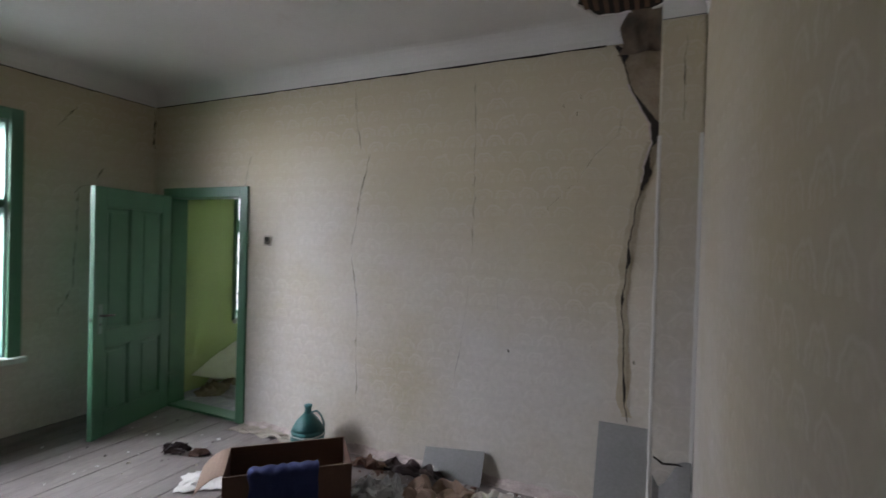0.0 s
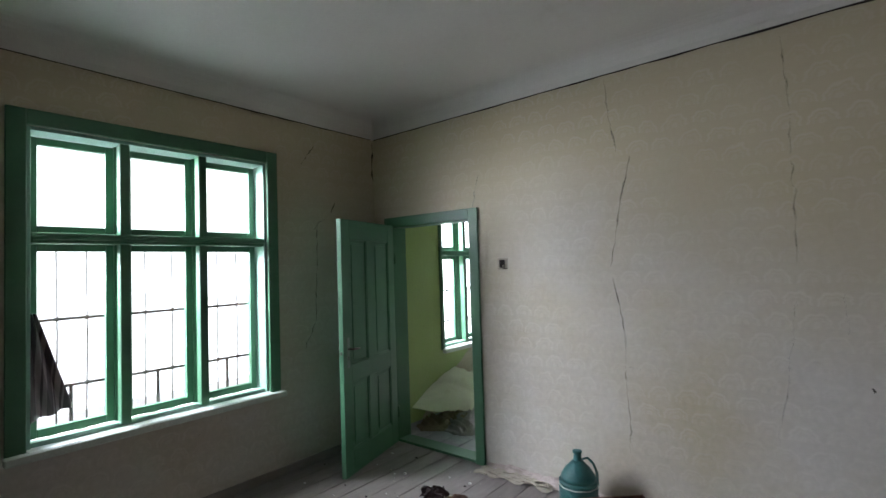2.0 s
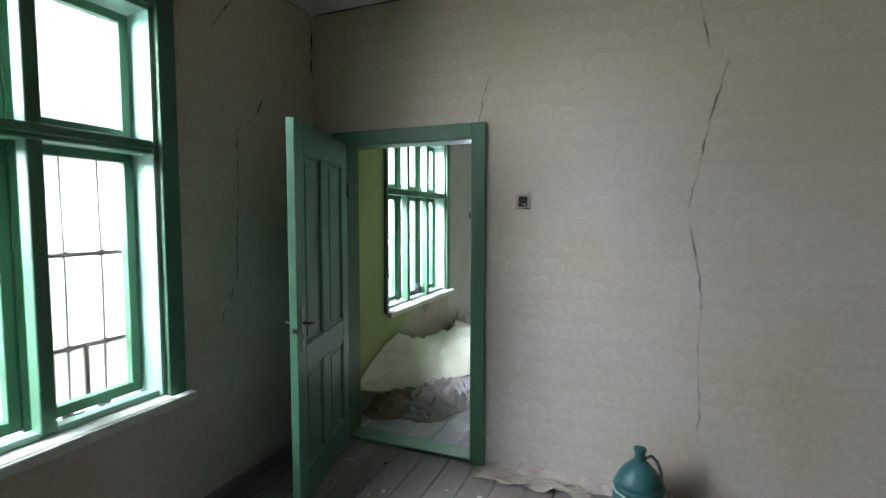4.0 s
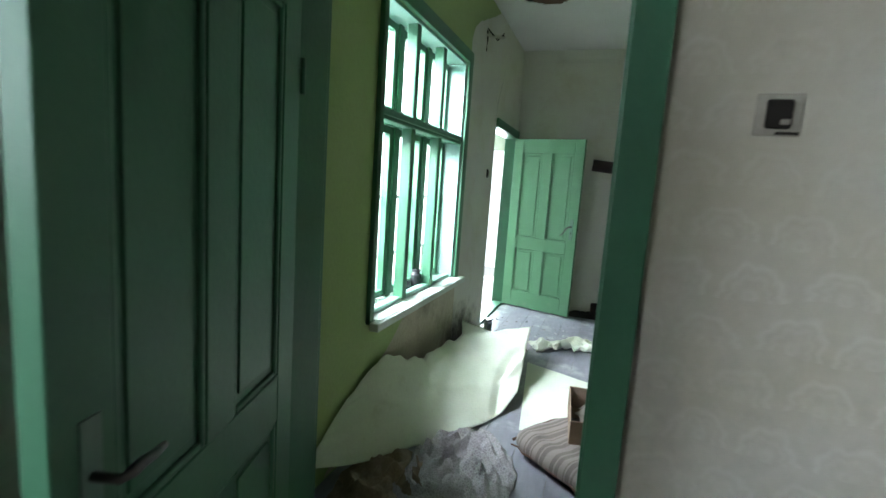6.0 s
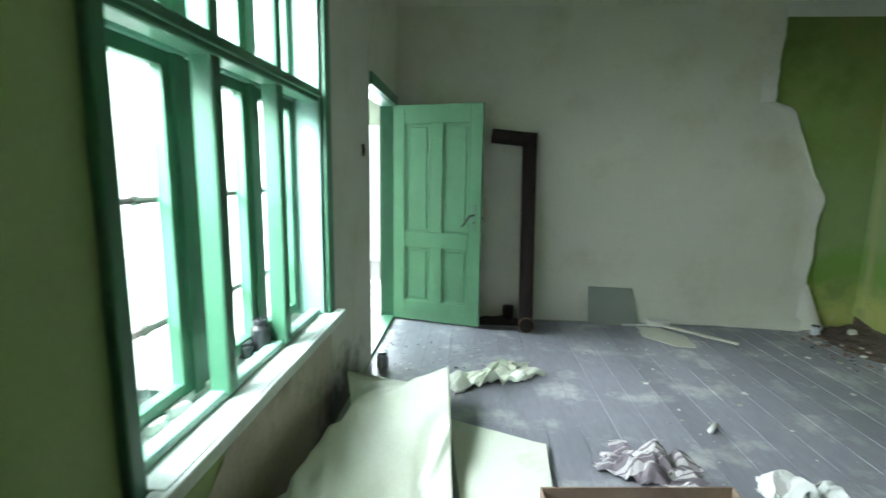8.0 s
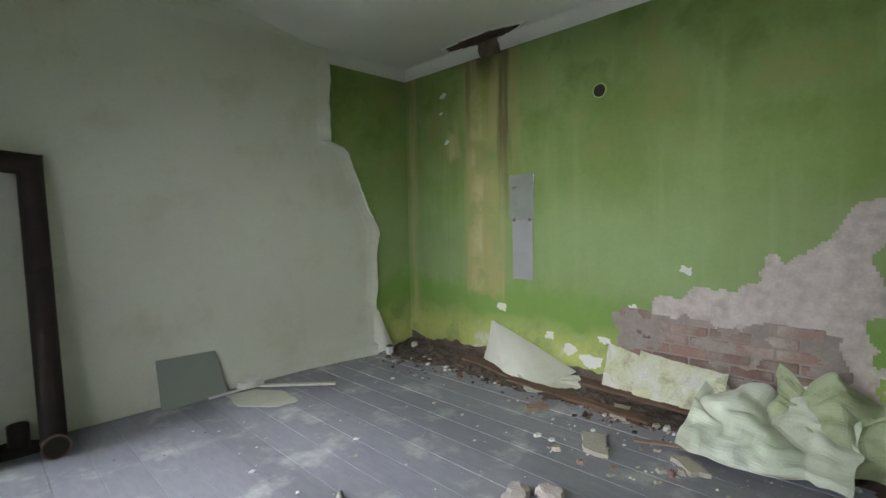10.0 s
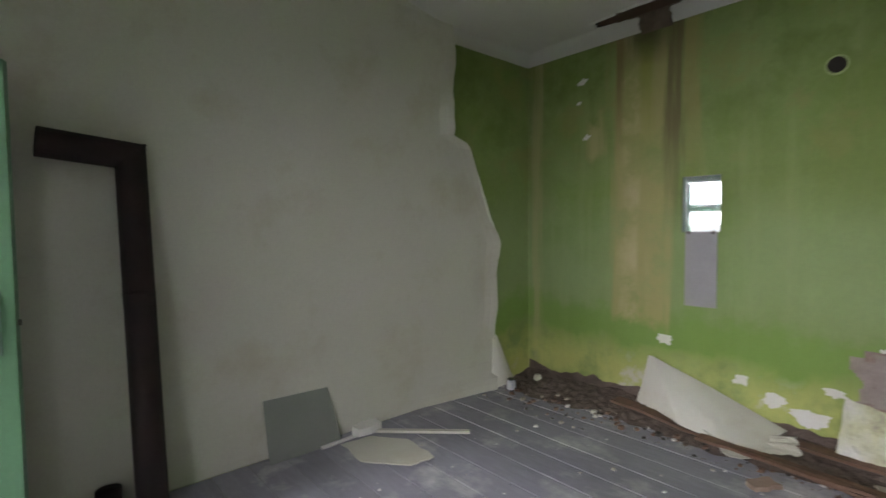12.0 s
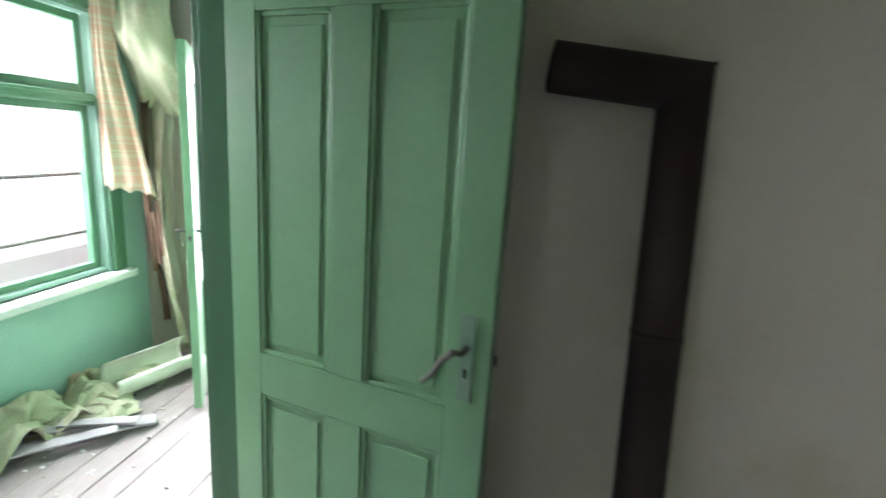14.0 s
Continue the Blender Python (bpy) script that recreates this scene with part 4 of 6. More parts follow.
# torn strip and dangling wires by the ceiling
th = thing("torn_wallpaper_strip", pose(WX + 0.01, 6.5, 2.72), "torn dark-edged wallpaper strip with loose wires", "torn wallpaper")
part("strip", sheet(lambda u, v: (0.02 + 0.10 * v * v, -0.15 + 0.42 * u, 0.02 + 0.12 * u - 0.03 * v + 0.01 * math.sin(u * 9)), 8, 5, 0.002), M["paper_pale"], th)
for k in range(3):
    part("wire", tube([(0.01, -0.05 + 0.05 * k, 0.1), (0.05, 0.08 + 0.04 * k, 0.06), (0.07, 0.3, 0.12 + 0.02 * k)], 0.005, 6), M["crack"], th)
part("wire", tube([(0.012, -0.07, 0.08), (0.02, -0.075, 0.0), (0.014, -0.07, -0.09)], 0.006, 6), M["crack"], th)

SHEET_LOW = [(0, (-3.985, 3.95, 0.16)), (0.25, (-3.74, 4.50, 0.02)), (0.6, (-3.46, 4.90, 0.016)), (0.85, (-3.345, 5.20, 0.03)), (1, (-3.285, 5.39, 0.085))]
SHEET_TOP = [(0, (-3.99, 4.30, 0.34)), (0.2, (-3.96, 4.62, 0.475)), (0.44, (-3.86, 5.06, 0.325)), (0.46, (-3.87, 5.12, 0.35)), (0.56, (-3.87, 5.40, 0.31)),
             (0.72, (-3.80, 5.80, 0.27)), (0.86, (-3.60, 6.05, 0.285)), (1, (-3.35, 6.29, 0.315))]


def straight_path(pts, u):
    """A place on a line of (u, place) pairs, with its corners kept."""
    for (ua, a), (ub, b) in zip(pts, pts[1:]):
        if u <= ub:
            return Vector(a).lerp(Vector(b), (u - ua) / (ub - ua))
    return Vector(pts[-1][1])


def crease(u, v, a, b, wide):
    """How near (u, v) lies to the fold from a to b, from 0 to 1."""
    p, q, w = Vector(a), Vector(b), Vector((u, v))
    k = max(0.0, min(1.0, (w - p).dot(q - p) / (q - p).length_squared))
    return max(0.0, 1 - (w - p.lerp(q, k)).length / wide)


def fallen_sheet(u, v):
    p = straight_path(SHEET_LOW, u).lerp(straight_path(SHEET_TOP, u), v)
    p.z += 0.030 * math.sin(v * math.pi) * (0.4 + 0.6 * math.sin(u * math.pi)) + rough((p.x * 4, p.y * 4, 0), 1, 0.03)
    # knife folds and kinks of stiff paper
    for a, b, wide, high in (((0.70, 1.0), (1.0, 0.62), 0.10, 0.028), ((0.30, 0.0), (0.62, 1.0), 0.07, 0.014), ((0.80, 0.05), (0.93, 0.55), 0.06, -0.022),
                             ((0.88, 0.30), (1.0, 0.42), 0.05, 0.024), ((0.46, 0.5), (0.86, 0.22), 0.05, 0.012), ((0.08, 0.8), (0.40, 0.35), 0.06, -0.014)):
        p.z += high * crease(u, v, a, b, wide)
    p.z += rough((u * 12, v * 9, 3), 1, 0.007)
    torn = max(0, v - 0.93) / 0.07
    p += Vector((0, 0.02 * noise.noise(Vector((u * 23, 4, 1))), 0.032 * noise.noise(Vector((u * 19, 1, 3))))) * torn
    p.z = max(p.z, 0.014)
    p.x = max(p.x, WX + 0.012)
    return p


th = thing("fallen_wallpaper", pose(0, 0, 0), "large pale green-white wallpaper sheet sagging off the wall", "wallpaper")
part("sheet", sheet(fallen_sheet, 96, 48, 0.002), M["paper_back"], th, smooth=True)


def turned_edge(u, v):
    """The sheet's free edge, folded under."""
    p = Vector(fallen_sheet(1.0, 0.02 + 0.95 * v))
    k = 0.35 + 0.65 * v
    return p + Vector((0.006 * math.sin(u * math.pi), -0.012 * u, -0.004)) + Vector((-0.07, 0.02, -0.11)) * u * k * min(1.0, p.z / 0.14)


part("turned_edge", sheet(turned_edge, 8, 30, 0.002), M["paper_back"], th, "edge folded under")


def back_fold(u, v):
    """The part beyond the ridge, falling back to the wall's foot."""
    p = Vector(fallen_sheet(0.70 + 0.30 * u, 0.985))
    far = Vector((-3.93, 6.16, 0.30)).lerp(Vector((-3.42, 6.42, 0.10)), u)
    q = p.lerp(far, v)
    q.z += 0.02 * noise.noise(Vector((u * 4, v * 4, 2)))
    return q


part("back_fold", sheet(back_fold, 20, 10, 0.002), M["paper_back"], th, "back part with a torn rim")


def flap(u, v):
    p = Vector((-3.93, 6.16, 0.30)).lerp(Vector((-3.42, 6.42, 0.10)), u)
    return Vector((p.x + 0.03 * v, p.y + 0.10 * v, max(0.01, p.z * (1 - v) + 0.01))) + Vector((rough((u * 5, v * 4, 2), 1, 0.02), 0, 0))


tagged(part("wallpaper_flap", sheet(flap, 14, 8, 0.002), M["paper_back"]), "pale wallpaper flap hanging to the floorboards", "wallpaper")


def flat_sheet(u, v):
    a = Vector((-3.34, 6.20, 0)).lerp(Vector((-2.81, 5.95, 0)), u)
    b = Vector((-3.20, 5.02, 0)).lerp(Vector((-2.86, 5.20, 0)), u)
    p = a.lerp(b, v)
    p.z = 0.010 + 0.016 * (1 + noise.noise(Vector((p.x * 3, p.y * 3, 1)))) + 0.05 * max(0, u - 0.9) * (1 - v)
    return p


tagged(part("wallpaper_on_floor", sheet(flat_sheet, 20, 30, 0.002), M["paper_back"]), "flat pale wallpaper sheet lying on grey floorboards", "wallpaper")


def crumple(name, cx, cy, wide, deep, turn, high, mat, label, seed, category="wallpaper", nu=40, nv=26, fold=3.2, z0=0.008):
    """A crumpled sheet lying on the floor, with ridged folds."""
    c, s = math.cos(radians(turn)), math.sin(radians(turn))

    def fn(u, v):
        x, y = (u - 0.5) * wide, (v - 0.5) * deep
        edge = 1 + 0.18 * noise.noise(Vector((u * 3, v * 3, seed)))
        x, y = x * edge, y * edge
        h = abs(noise.noise(Vector((u * fold, v * fold * 0.7, seed)))) * 1.2 + 0.22 * abs(noise.noise(Vector((u * fold * 2.3, v * fold * 2, seed + 3))))
        z = z0 + high * h * (0.35 + 0.65 * math.sin(math.pi * min(max(u, 0), 1)) ** 0.6)
        x += 0.05 * noise.noise(Vector((u * 6, v * 6, seed + 8)))
        y += 0.05 * noise.noise(Vector((u * 6, v * 6, seed + 11)))
        return (cx + x * c - y * s, cy + x * s + y * c, z)
    return tagged(part(name, sheet(fn, nu, nv, 0.002), mat), label, category)


crumple("crumpled_wallpaper", -3.06, 6.83, 0.72, 0.26, 28, 0.16, M["paper_back"], "crumpled pale wallpaper strip on the floorboards", 4.0, fold=4)

# ---- second room: fabrics, box and pipe ----
def printed_cloth(name, base, pale, scale):
    """Thin worn cloth with an all-over pale lace print."""
    m = material(name, base, 0.95, second=tuple(c * 0.62 for c in base), scale=5, mix=0.8, grain=90, grain_mix=0.16, bump=0.4)
    n, l = m.node_tree.nodes, m.node_tree.links
    b = n["Principled BSDF"]
    co = n.new("ShaderNodeTexCoord")
    cells = n.new("ShaderNodeTexVoronoi")
    cells.feature = "DISTANCE_TO_EDGE"
    cells.inputs["Scale"].default_value = scale
    l.new(co.outputs["Object"], cells.inputs["Vector"])
    line = n.new("ShaderNodeMapRange")
    line.inputs["From Min"].default_value, line.inputs["From Max"].default_value = 0.16, 0.04
    l.new(cells.outputs["Distance"], line.inputs["Value"])
    worn = n.new("ShaderNodeTexNoise")
    worn.inputs["Scale"].default_value, worn.inputs["Detail"].default_value = 7, 6
    l.new(co.outputs["Object"], worn.inputs["Vector"])
    q = n.new("ShaderNodeMath")
    q.operation = "MULTIPLY"
    l.new(line.outputs["Result"], q.inputs[0]), l.new(worn.outputs["Fac"], q.inputs[1])
    mx = n.new("ShaderNodeMix")
    mx.data_type = "RGBA"
    mx.inputs["B"].default_value = (*pale, 1)
    l.new(q.outputs[0], mx.inputs["Factor"]), l.new(b.inputs["Base Color"].links[0].from_socket, mx.inputs["A"])
    l.new(mx.outputs["Result"], b.inputs["Base Color"])
    return m


M["lace_cloth"] = printed_cloth("grey_violet_lace_print_cloth", (0.33, 0.30, 0.31), (0.47, 0.445, 0.455), 75)
M["brown_rag"] = material("dirty_brown_cloth", (0.28, 0.215, 0.15), 0.95, second=(0.16, 0.115, 0.075), scale=6, mix=0.9, grain=80, grain_mix=0.2, bump=0.4)


def heaped_cloth(cx, cy, rx, ry, seed, lift, drift):
    """A dropped cloth: winding pleats that gather towards one side, flat at the hem."""
    def fn(u, v):
        a, r = 2 * math.pi * u, v
        r *= 1 + 0.12 * noise.noise(Vector((math.cos(a) * 2, math.sin(a) * 2, seed))) + 0.05 * noise.noise(Vector((math.cos(a) * 7, math.sin(a) * 7, seed)))
        x, y = cx + rx * r * math.cos(a), cy + ry * r * math.sin(a)
        w = x * drift[0] + y * drift[1] + 2.6 * noise.noise(Vector((x * 3.2, y * 3.2, seed)))
        pleat = 1 - abs((w * 2.6) % 2 - 1)
        fine = abs(noise.noise(Vector((x * 22, y * 13, seed + 4))))
        gather = 0.35 + 0.65 * max(0.0, min(1.0, 0.5 + noise.noise(Vector((x * 2.4, y * 2.4, seed + 7)))))
        h = lift * (0.55 * pleat ** 1.5 * gather + 0.35 * fine + 0.45 * abs(noise.noise(Vector((x * 6, y * 5, seed + 2)))))
        return (x, y, 0.008 + h * (1 - min(v, 1.0) ** 6) + 0.012 * (1 - v * v))
    return fn


tagged(part("lace_print_cloth", sheet(heaped_cloth(-3.42, 4.42, 0.29, 0.50, 3.0, 0.125, (6.0, 4.0)), 150, 70, 0.003), M["lace_cloth"], None, smooth=True),
       "crumpled grey cloth with a pale lace print on the floor", "cloth")
tagged(part("brown_rag", sheet(heaped_cloth(-3.72, 4.18, 0.22, 0.36, 9.0, 0.13, (6.0, 3.0)), 100, 50, 0.003), M["brown_rag"], None, smooth=True),
       "crumpled dirty brown rag against the wall", "cloth")


def striped(name, base, line, period, duty=0.5, axis="X"):
    """Woven cloth with stripes along its length."""
    m = material(name, base, 0.95, scale=4, mix=0.4, grain=90, grain_mix=0.1, bump=0.25)
    n, l = m.node_tree.nodes, m.node_tree.links
    b = n["Principled BSDF"]
    uv = n.new("ShaderNodeTexCoord")
    w = n.new("ShaderNodeSeparateXYZ")
    l.new(uv.outputs["Object"], w.inputs[0])
    parts = []
    for f, ph in ((1.0, 0.0), (0.37, 0.3)):
        q = n.new("ShaderNodeMath")
        q.operation = "MULTIPLY"
        q.inputs[1].default_value = 2 * math.pi / period * f
        l.new(w.outputs[axis], q.inputs[0])
        s = n.new("ShaderNodeMath")
        s.operation = "SINE"
        l.new(q.outputs[0], s.inputs[0])
        g = n.new("ShaderNodeMath")
        g.operation = "GREATER_THAN"
        g.inputs[1].default_value = 1 - 2 * duty * (0.7 if f < 1 else 0.5)
        l.new(s.outputs[0], g.inputs[0])
        parts.append(g.outputs[0])
    mx = n.new("ShaderNodeMath")
    mx.operation = "MAXIMUM"
    l.new(parts[0], mx.inputs[0]), l.new(parts[1], mx.inputs[1])
    mix = n.new("ShaderNodeMix")
    mix.data_type = "RGBA"
    mix.inputs["B"].default_value = (*line, 1)
    old = b.inputs["Base Color"].links[0].from_socket
    l.new(mx.outputs[0], mix.inputs["Factor"]), l.new(old, mix.inputs["A"])
    l.new(mix.outputs["Result"], b.inputs["Base Color"])
    return m


M["quilt"] = striped("striped_beige_ticking", (0.165, 0.135, 0.12), (0.225, 0.19, 0.17), 0.034, 0.35)
M["stripe_cloth"] = striped("grey_striped_cloth", (0.58, 0.54, 0.54), (0.20, 0.17, 0.19), 0.03, 0.4, "Y")
M["stripe_light"] = striped("white_blue_striped_cloth", (0.72, 0.73, 0.74), (0.42, 0.44, 0.52), 0.028, 0.4)

# a folded quilt: a thick soft fold whose stripes wrap over its front
th = thing("folded_quilt", pose(-3.17, 4.88, 0.0, 0, 0, -37), "folded striped beige quilt with dark piping under a box", "quilt")


def quilt_fold(u, v):
    a = 2 * math.pi * v
    x = 0.98 * u
    end = min(1.0, (u / 0.10)) ** 0.5 if u < 0.10 else 1.0
    puff = 1 + 0.10 * abs(math.sin(x * 34)) + 0.10 * noise.noise(Vector((x * 7, math.cos(a) * 2, math.sin(a) * 2)))
    c, q = math.cos(a), math.sin(a)
    y = 0.20 + 0.30 * (abs(c) ** 0.6) * (1 if c > 0 else -1) * (0.70 + 0.30 * end) + 0.03 * noise.noise(Vector((x * 3, v * 2, 5)))
    z = 0.062 + 0.058 * (abs(q) ** 0.75) * (1 if q > 0 else -1) * (puff if q > 0 else 1.0) * (0.5 + 0.5 * end)
    z += 0.022 * (1 if q > 0 else 0) * noise.noise(Vector((x * 5, y * 6, 3)))
    if y < 0.05 and q > 0:
        z += 0.03 * q * min(1.0, (0.05 - y) / 0.1)
    return (x, y, max(0.004, z))


bm = sheet(quilt_fold, 90, 48, 0)
bmesh.ops.remove_doubles(bm, verts=bm.verts, dist=0.0005)
part("fold", bm, M["quilt"], th, "striped beige ticking", smooth=True)
part("piping", tube([(0.004 + 0.006 * math.sin(k), -0.06 + 0.50 * k / 16, 0.055 + 0.045 * math.sin(math.pi * k / 16)) for k in range(17)], 0.008, 6),
     M["cardboard_dark"], th, "dark piping", smooth=True)
part("seam", tube([(0.03 + 0.92 * k / 20, -0.093 + 0.008 * math.sin(k * 1.7), 0.05 + 0.006 * math.sin(k * 2.3)) for k in range(21)], 0.005, 6),
     M["cardboard_dark"], th, "dark seam", smooth=True)


def carton(name, m, wide, deep, high, mat, label, flap_mat=None, inside=None):
    th = thing(name, m, label, "cardboard box")
    t = 0.005
    part("base", box(0, wide, 0, deep, 0, t), mat, th)
    for b in ((0, wide, 0, t, t, high), (0, wide, deep - t, deep, t, high), (0, t, t, deep - t, t, high), (wide - t, wide, t, deep - t, t, high)):
        bm = box(*b)
        part("side", bm, mat, th)
    rim = M["cardboard"] if flap_mat is None else flap_mat
    for b in ((-0.001, wide + 0.001, -0.001, t + 0.001), (-0.001, wide + 0.001, deep - t - 0.001, deep + 0.001)):
        part("cut_edge", box(*b, high, high + 0.003), rim, th)
    return th


carton("cardboard_box_room_2", pose(-2.90, 4.80, 0.118, 0, 0, 5), 0.76, 0.48, 0.135, M["cardboard"], "shallow brown cardboard box with cloth inside")
crumple("cloth_in_box", -2.68, 5.08, 0.36, 0.38, 5, 0.10, M["plaster_pink"], "crumpled off-white cloth inside the cardboard box", 21.0, "cloth", z0=0.13, fold=2.6)


def pillow(u, v):
    a, b = (u - 0.5) * math.pi, (v - 0.5) * math.pi
    x, y = 0.20 * math.sin(a) ** 1, 0.17 * math.sin(b)
    return (-2.36 + x * 0.98 - y * 0.2, 5.06 + x * 0.2 + y * 0.98, 0.135 + 0.12 * math.cos(a) ** 0.6 * math.cos(b) ** 0.6 + rough((u * 5, v * 5, 2), 1, 0.02))


tagged(part("striped_pillow", sheet(pillow, 26, 26, 0.002), M["stripe_light"], None, smooth=True), "white and blue striped pillow in the cardboard box", "pillow")
crumple("striped_cloth", -2.32, 5.80, 0.46, 0.26, -25, 0.16, M["stripe_cloth"], "crumpled grey and white striped cloth", 31.0, "cloth", fold=4)

# ---- second room: small things ----
M["sheet_steel"] = material("dusty_galvanised_steel", (0.28, 0.295, 0.27), 0.42, 0.35, second=(0.23, 0.245, 0.22), scale=2, mix=0.6, grain_mix=0.03, bump=0.0)
th = thing("metal_sheet", pose(-2.07, 8.195, 0.0), "dull grey sheet leaning against the wallpaper", "sheet")
part("sheet_metal", sheet(lambda u, v: (0.0 + 0.43 * u + 0.05 * (1 - v) * u, 0.090 * v + 0.002, 0.002 + (0.365 - 0.01 * u) * v), 4, 4, 0.004), M["sheet_steel"], th, "dull grey metal")


def slab(name, pts, thick, m, mat, label, category="plaster"):
    """A broken flat piece with a ragged outline."""
    bm = bmesh.new()
    fine = []
    for i, a in enumerate(pts):
        b = pts[(i + 1) % len(pts)]
        for k in range(4):
            q = Vector(a).lerp(Vector(b), k / 4)
            fine.append((q.x + random.uniform(-0.012, 0.012), q.y + random.uniform(-0.012, 0.012)))
    low = [bm.verts.new((x, y, 0)) for x, y in fine]
    top = [bm.verts.new((x * 0.985, y * 0.985, thick)) for x, y in fine]
    bm.faces.new(low), bm.faces.new(top)
    for i in range(len(fine)):
        j = (i + 1) % len(fine)
        bm.faces.new([low[i], low[j], top[j], top[i]])
    o = part(name, bm, mat)
    o.matrix_world = m
    return tagged(o, label, category)


slab("plaster_shard", [(-0.17, 0.28), (-0.2, 0.0), (0.0, -0.25), (0.17, -0.25), (0.19, 0.05), (0.05, 0.25)], 0.006, pose(-1.45, 7.87, 0.006),
     M["paper_pale"], "pale flat plaster shard on the floorboards")
slab("plaster_block", [(-0.1, -0.04), (0.1, -0.05), (0.11, 0.04), (-0.09, 0.05)], 0.05, pose(-1.42, 8.17, 0.03, 4, 3, 10), M["plaster_white"],
     "small white plaster block by the wall")
th = thing("lath", pose(-1.36, 8.14, 0.03, 0, 0, -44), "pale broken wooden lath on the floor", "lath")
part("strip", box(0, 0.64, -0.02, 0.02, -0.012, 0.006, bevel=0.003), M["paper_pale"], th)
th = thing("lath", pose(-1.75, 8.17, 0.015, 0, 0, 3), "pale broken wooden lath by the wall", "lath")
part("strip", box(0, 0.45, -0.012, 0.012, -0.006, 0.01, bevel=0.002), M["plaster_white"], th)

# pipe offcut behind the stove pipe, jar by the doorway, jars on the sill
th = thing("pipe_offcut", pose(-2.86, 8.17, 0.0), "short dark stove pipe offcut on the floor", "pipe")
part("pipe", tube([(0, 0, 0.002), (0, 0, 0.17)], 0.055, 18), M["rust_pipe"], th, smooth=True)
th = thing("dark_mound", pose(-2.95, 8.17, 0.0), "low dark mound behind the door", "dirt")
part("soot", sheet(lambda u, v: ((u - 0.5) * 0.6, (v - 0.5) * 0.22, 0.002 + 0.05 * math.sin(u * math.pi) * math.sin(v * math.pi) * (1 + rough((u * 6, v * 6, 1), 1, 1))), 20, 10, 0),
     M["crack"], th, smooth=True)


M["black"] = material("black_glass_and_dust", (0.02, 0.022, 0.024), 0.25, second=(0.05, 0.05, 0.05), scale=20, mix=0.7, bump=0.1)


def jar(name, m, r, h, mat, label, lid=True):
    th = thing(name, m, label, "jar")
    part("body", lathe([(r * 0.9, 0), (r, 0.006), (r, h * 0.72), (r * 0.75, h * 0.84), (r * 0.75, h * 0.9)], 20), mat, th, smooth=False)
    if lid:
        part("lid", lathe([(r * 0.82, h * 0.9), (r * 0.84, h * 0.92), (r * 0.84, h), (r * 0.78, h * 1.02)], 20), M["black"], th)
    return th


jar("dark_jar", pose(-4.1, 5.43, 0.712), 0.04, 0.13, M["black"], "dark jar standing on the window sill")
jar("dark_jar", pose(-4.13, 5.35, 0.712), 0.032, 0.06, M["black"], "small dark jar on the window sill")
jar("white_jar", pose(-3.88, 6.97, 0.0), 0.045, 0.12, M["stripe_light"], "pale bluish plastic jar on the floor")
jar("white_jar", pose(0.02, 8.12, 0.0), 0.04, 0.09, M["stripe_light"], "small white jar in the corner")
jar("yellow_jar", pose(0.30, 8.05, 0.0), 0.035, 0.09, M["paper_pale"], "small yellowish tin among debris", False)
for k, (y, r) in enumerate(((4.78, 0.04), (4.88, 0.05), (4.98, 0.03), (5.6, 0.025), (5.75, 0.03))):
    slab("plaster_crumb", [(-r, -r * 0.6), (r, -r * 0.5), (r * 0.8, r), (-r * 0.7, r * 0.8)], 0.02 + 0.2 * r, pose(-4.14, y, 0.713, 0, 0, 40 * k), M["plaster_white"],
         "white plaster crumb on the window sill", "plaster")
for k, y in enumerate((0.95, 1.1, 1.5, 1.62, 1.95, 2.1)):
    slab("sill_crumb", [(-0.03, -0.02), (0.03, -0.02), (0.025, 0.03), (-0.02, 0.02)], 0.014, pose(-4.13 - 0.02 * (k % 2), y, 0.703, 0, 0, 57 * k),
         M["brick"] if k in (2, 4) else M["plaster_white"], "dusty crumb of plaster on the window sill", "plaster")

# small plastic tube on the floor
th = thing("plastic_tube", pose(-1.81, 6.24, 0.018, 0, 90, 50), "small white plastic tube on the floorboards", "tube")
part("body", tube([(0, 0, -0.05), (0, 0, 0.05)], 0.016, 12), M["plaster_white"], th, smooth=True)
part("cap", tube([(0, 0, 0.05), (0, 0, 0.07)], 0.012, 10), M["tin_grey"], th, smooth=True)

# switch, calendar and hole on the walls
th = thing("light_switch", pose(-2.505, PY0, 1.667), "old square light switch with a broken dark rocker", "light switch")
part("plate", box(-0.045, 0.045, -0.006, 0.0, -0.045, 0.045, bevel=0.003), M["plaster_bare"], th, "dirty beige plate")
part("rocker", box(-0.026, 0.024, -0.016, -0.006, -0.030, 0.032, bevel=0.006), M["crack"], th, "dark broken rocker")
part("broken_cover", box(0.002, 0.020, -0.019, -0.014, -0.022, -0.010, bevel=0.003), M["plaster_bare"], th)
part("dark_edge", box(-0.002, 0.042, -0.0075, -0.004, -0.042, -0.036, bevel=0.001), M["crack"], th)
th = thing("light_switch", pose(WX + 0.006, 6.86, 1.60), "small black light switch on pale wallpaper", "light switch")
part("plate", box(0.0, 0.012, -0.02, 0.02, -0.04, 0.04, bevel=0.003), M["crack"], th)
part("rocker", box(0.012, 0.018, -0.01, 0.01, -0.02, 0.02, bevel=0.002), M["rust_pipe"], th)

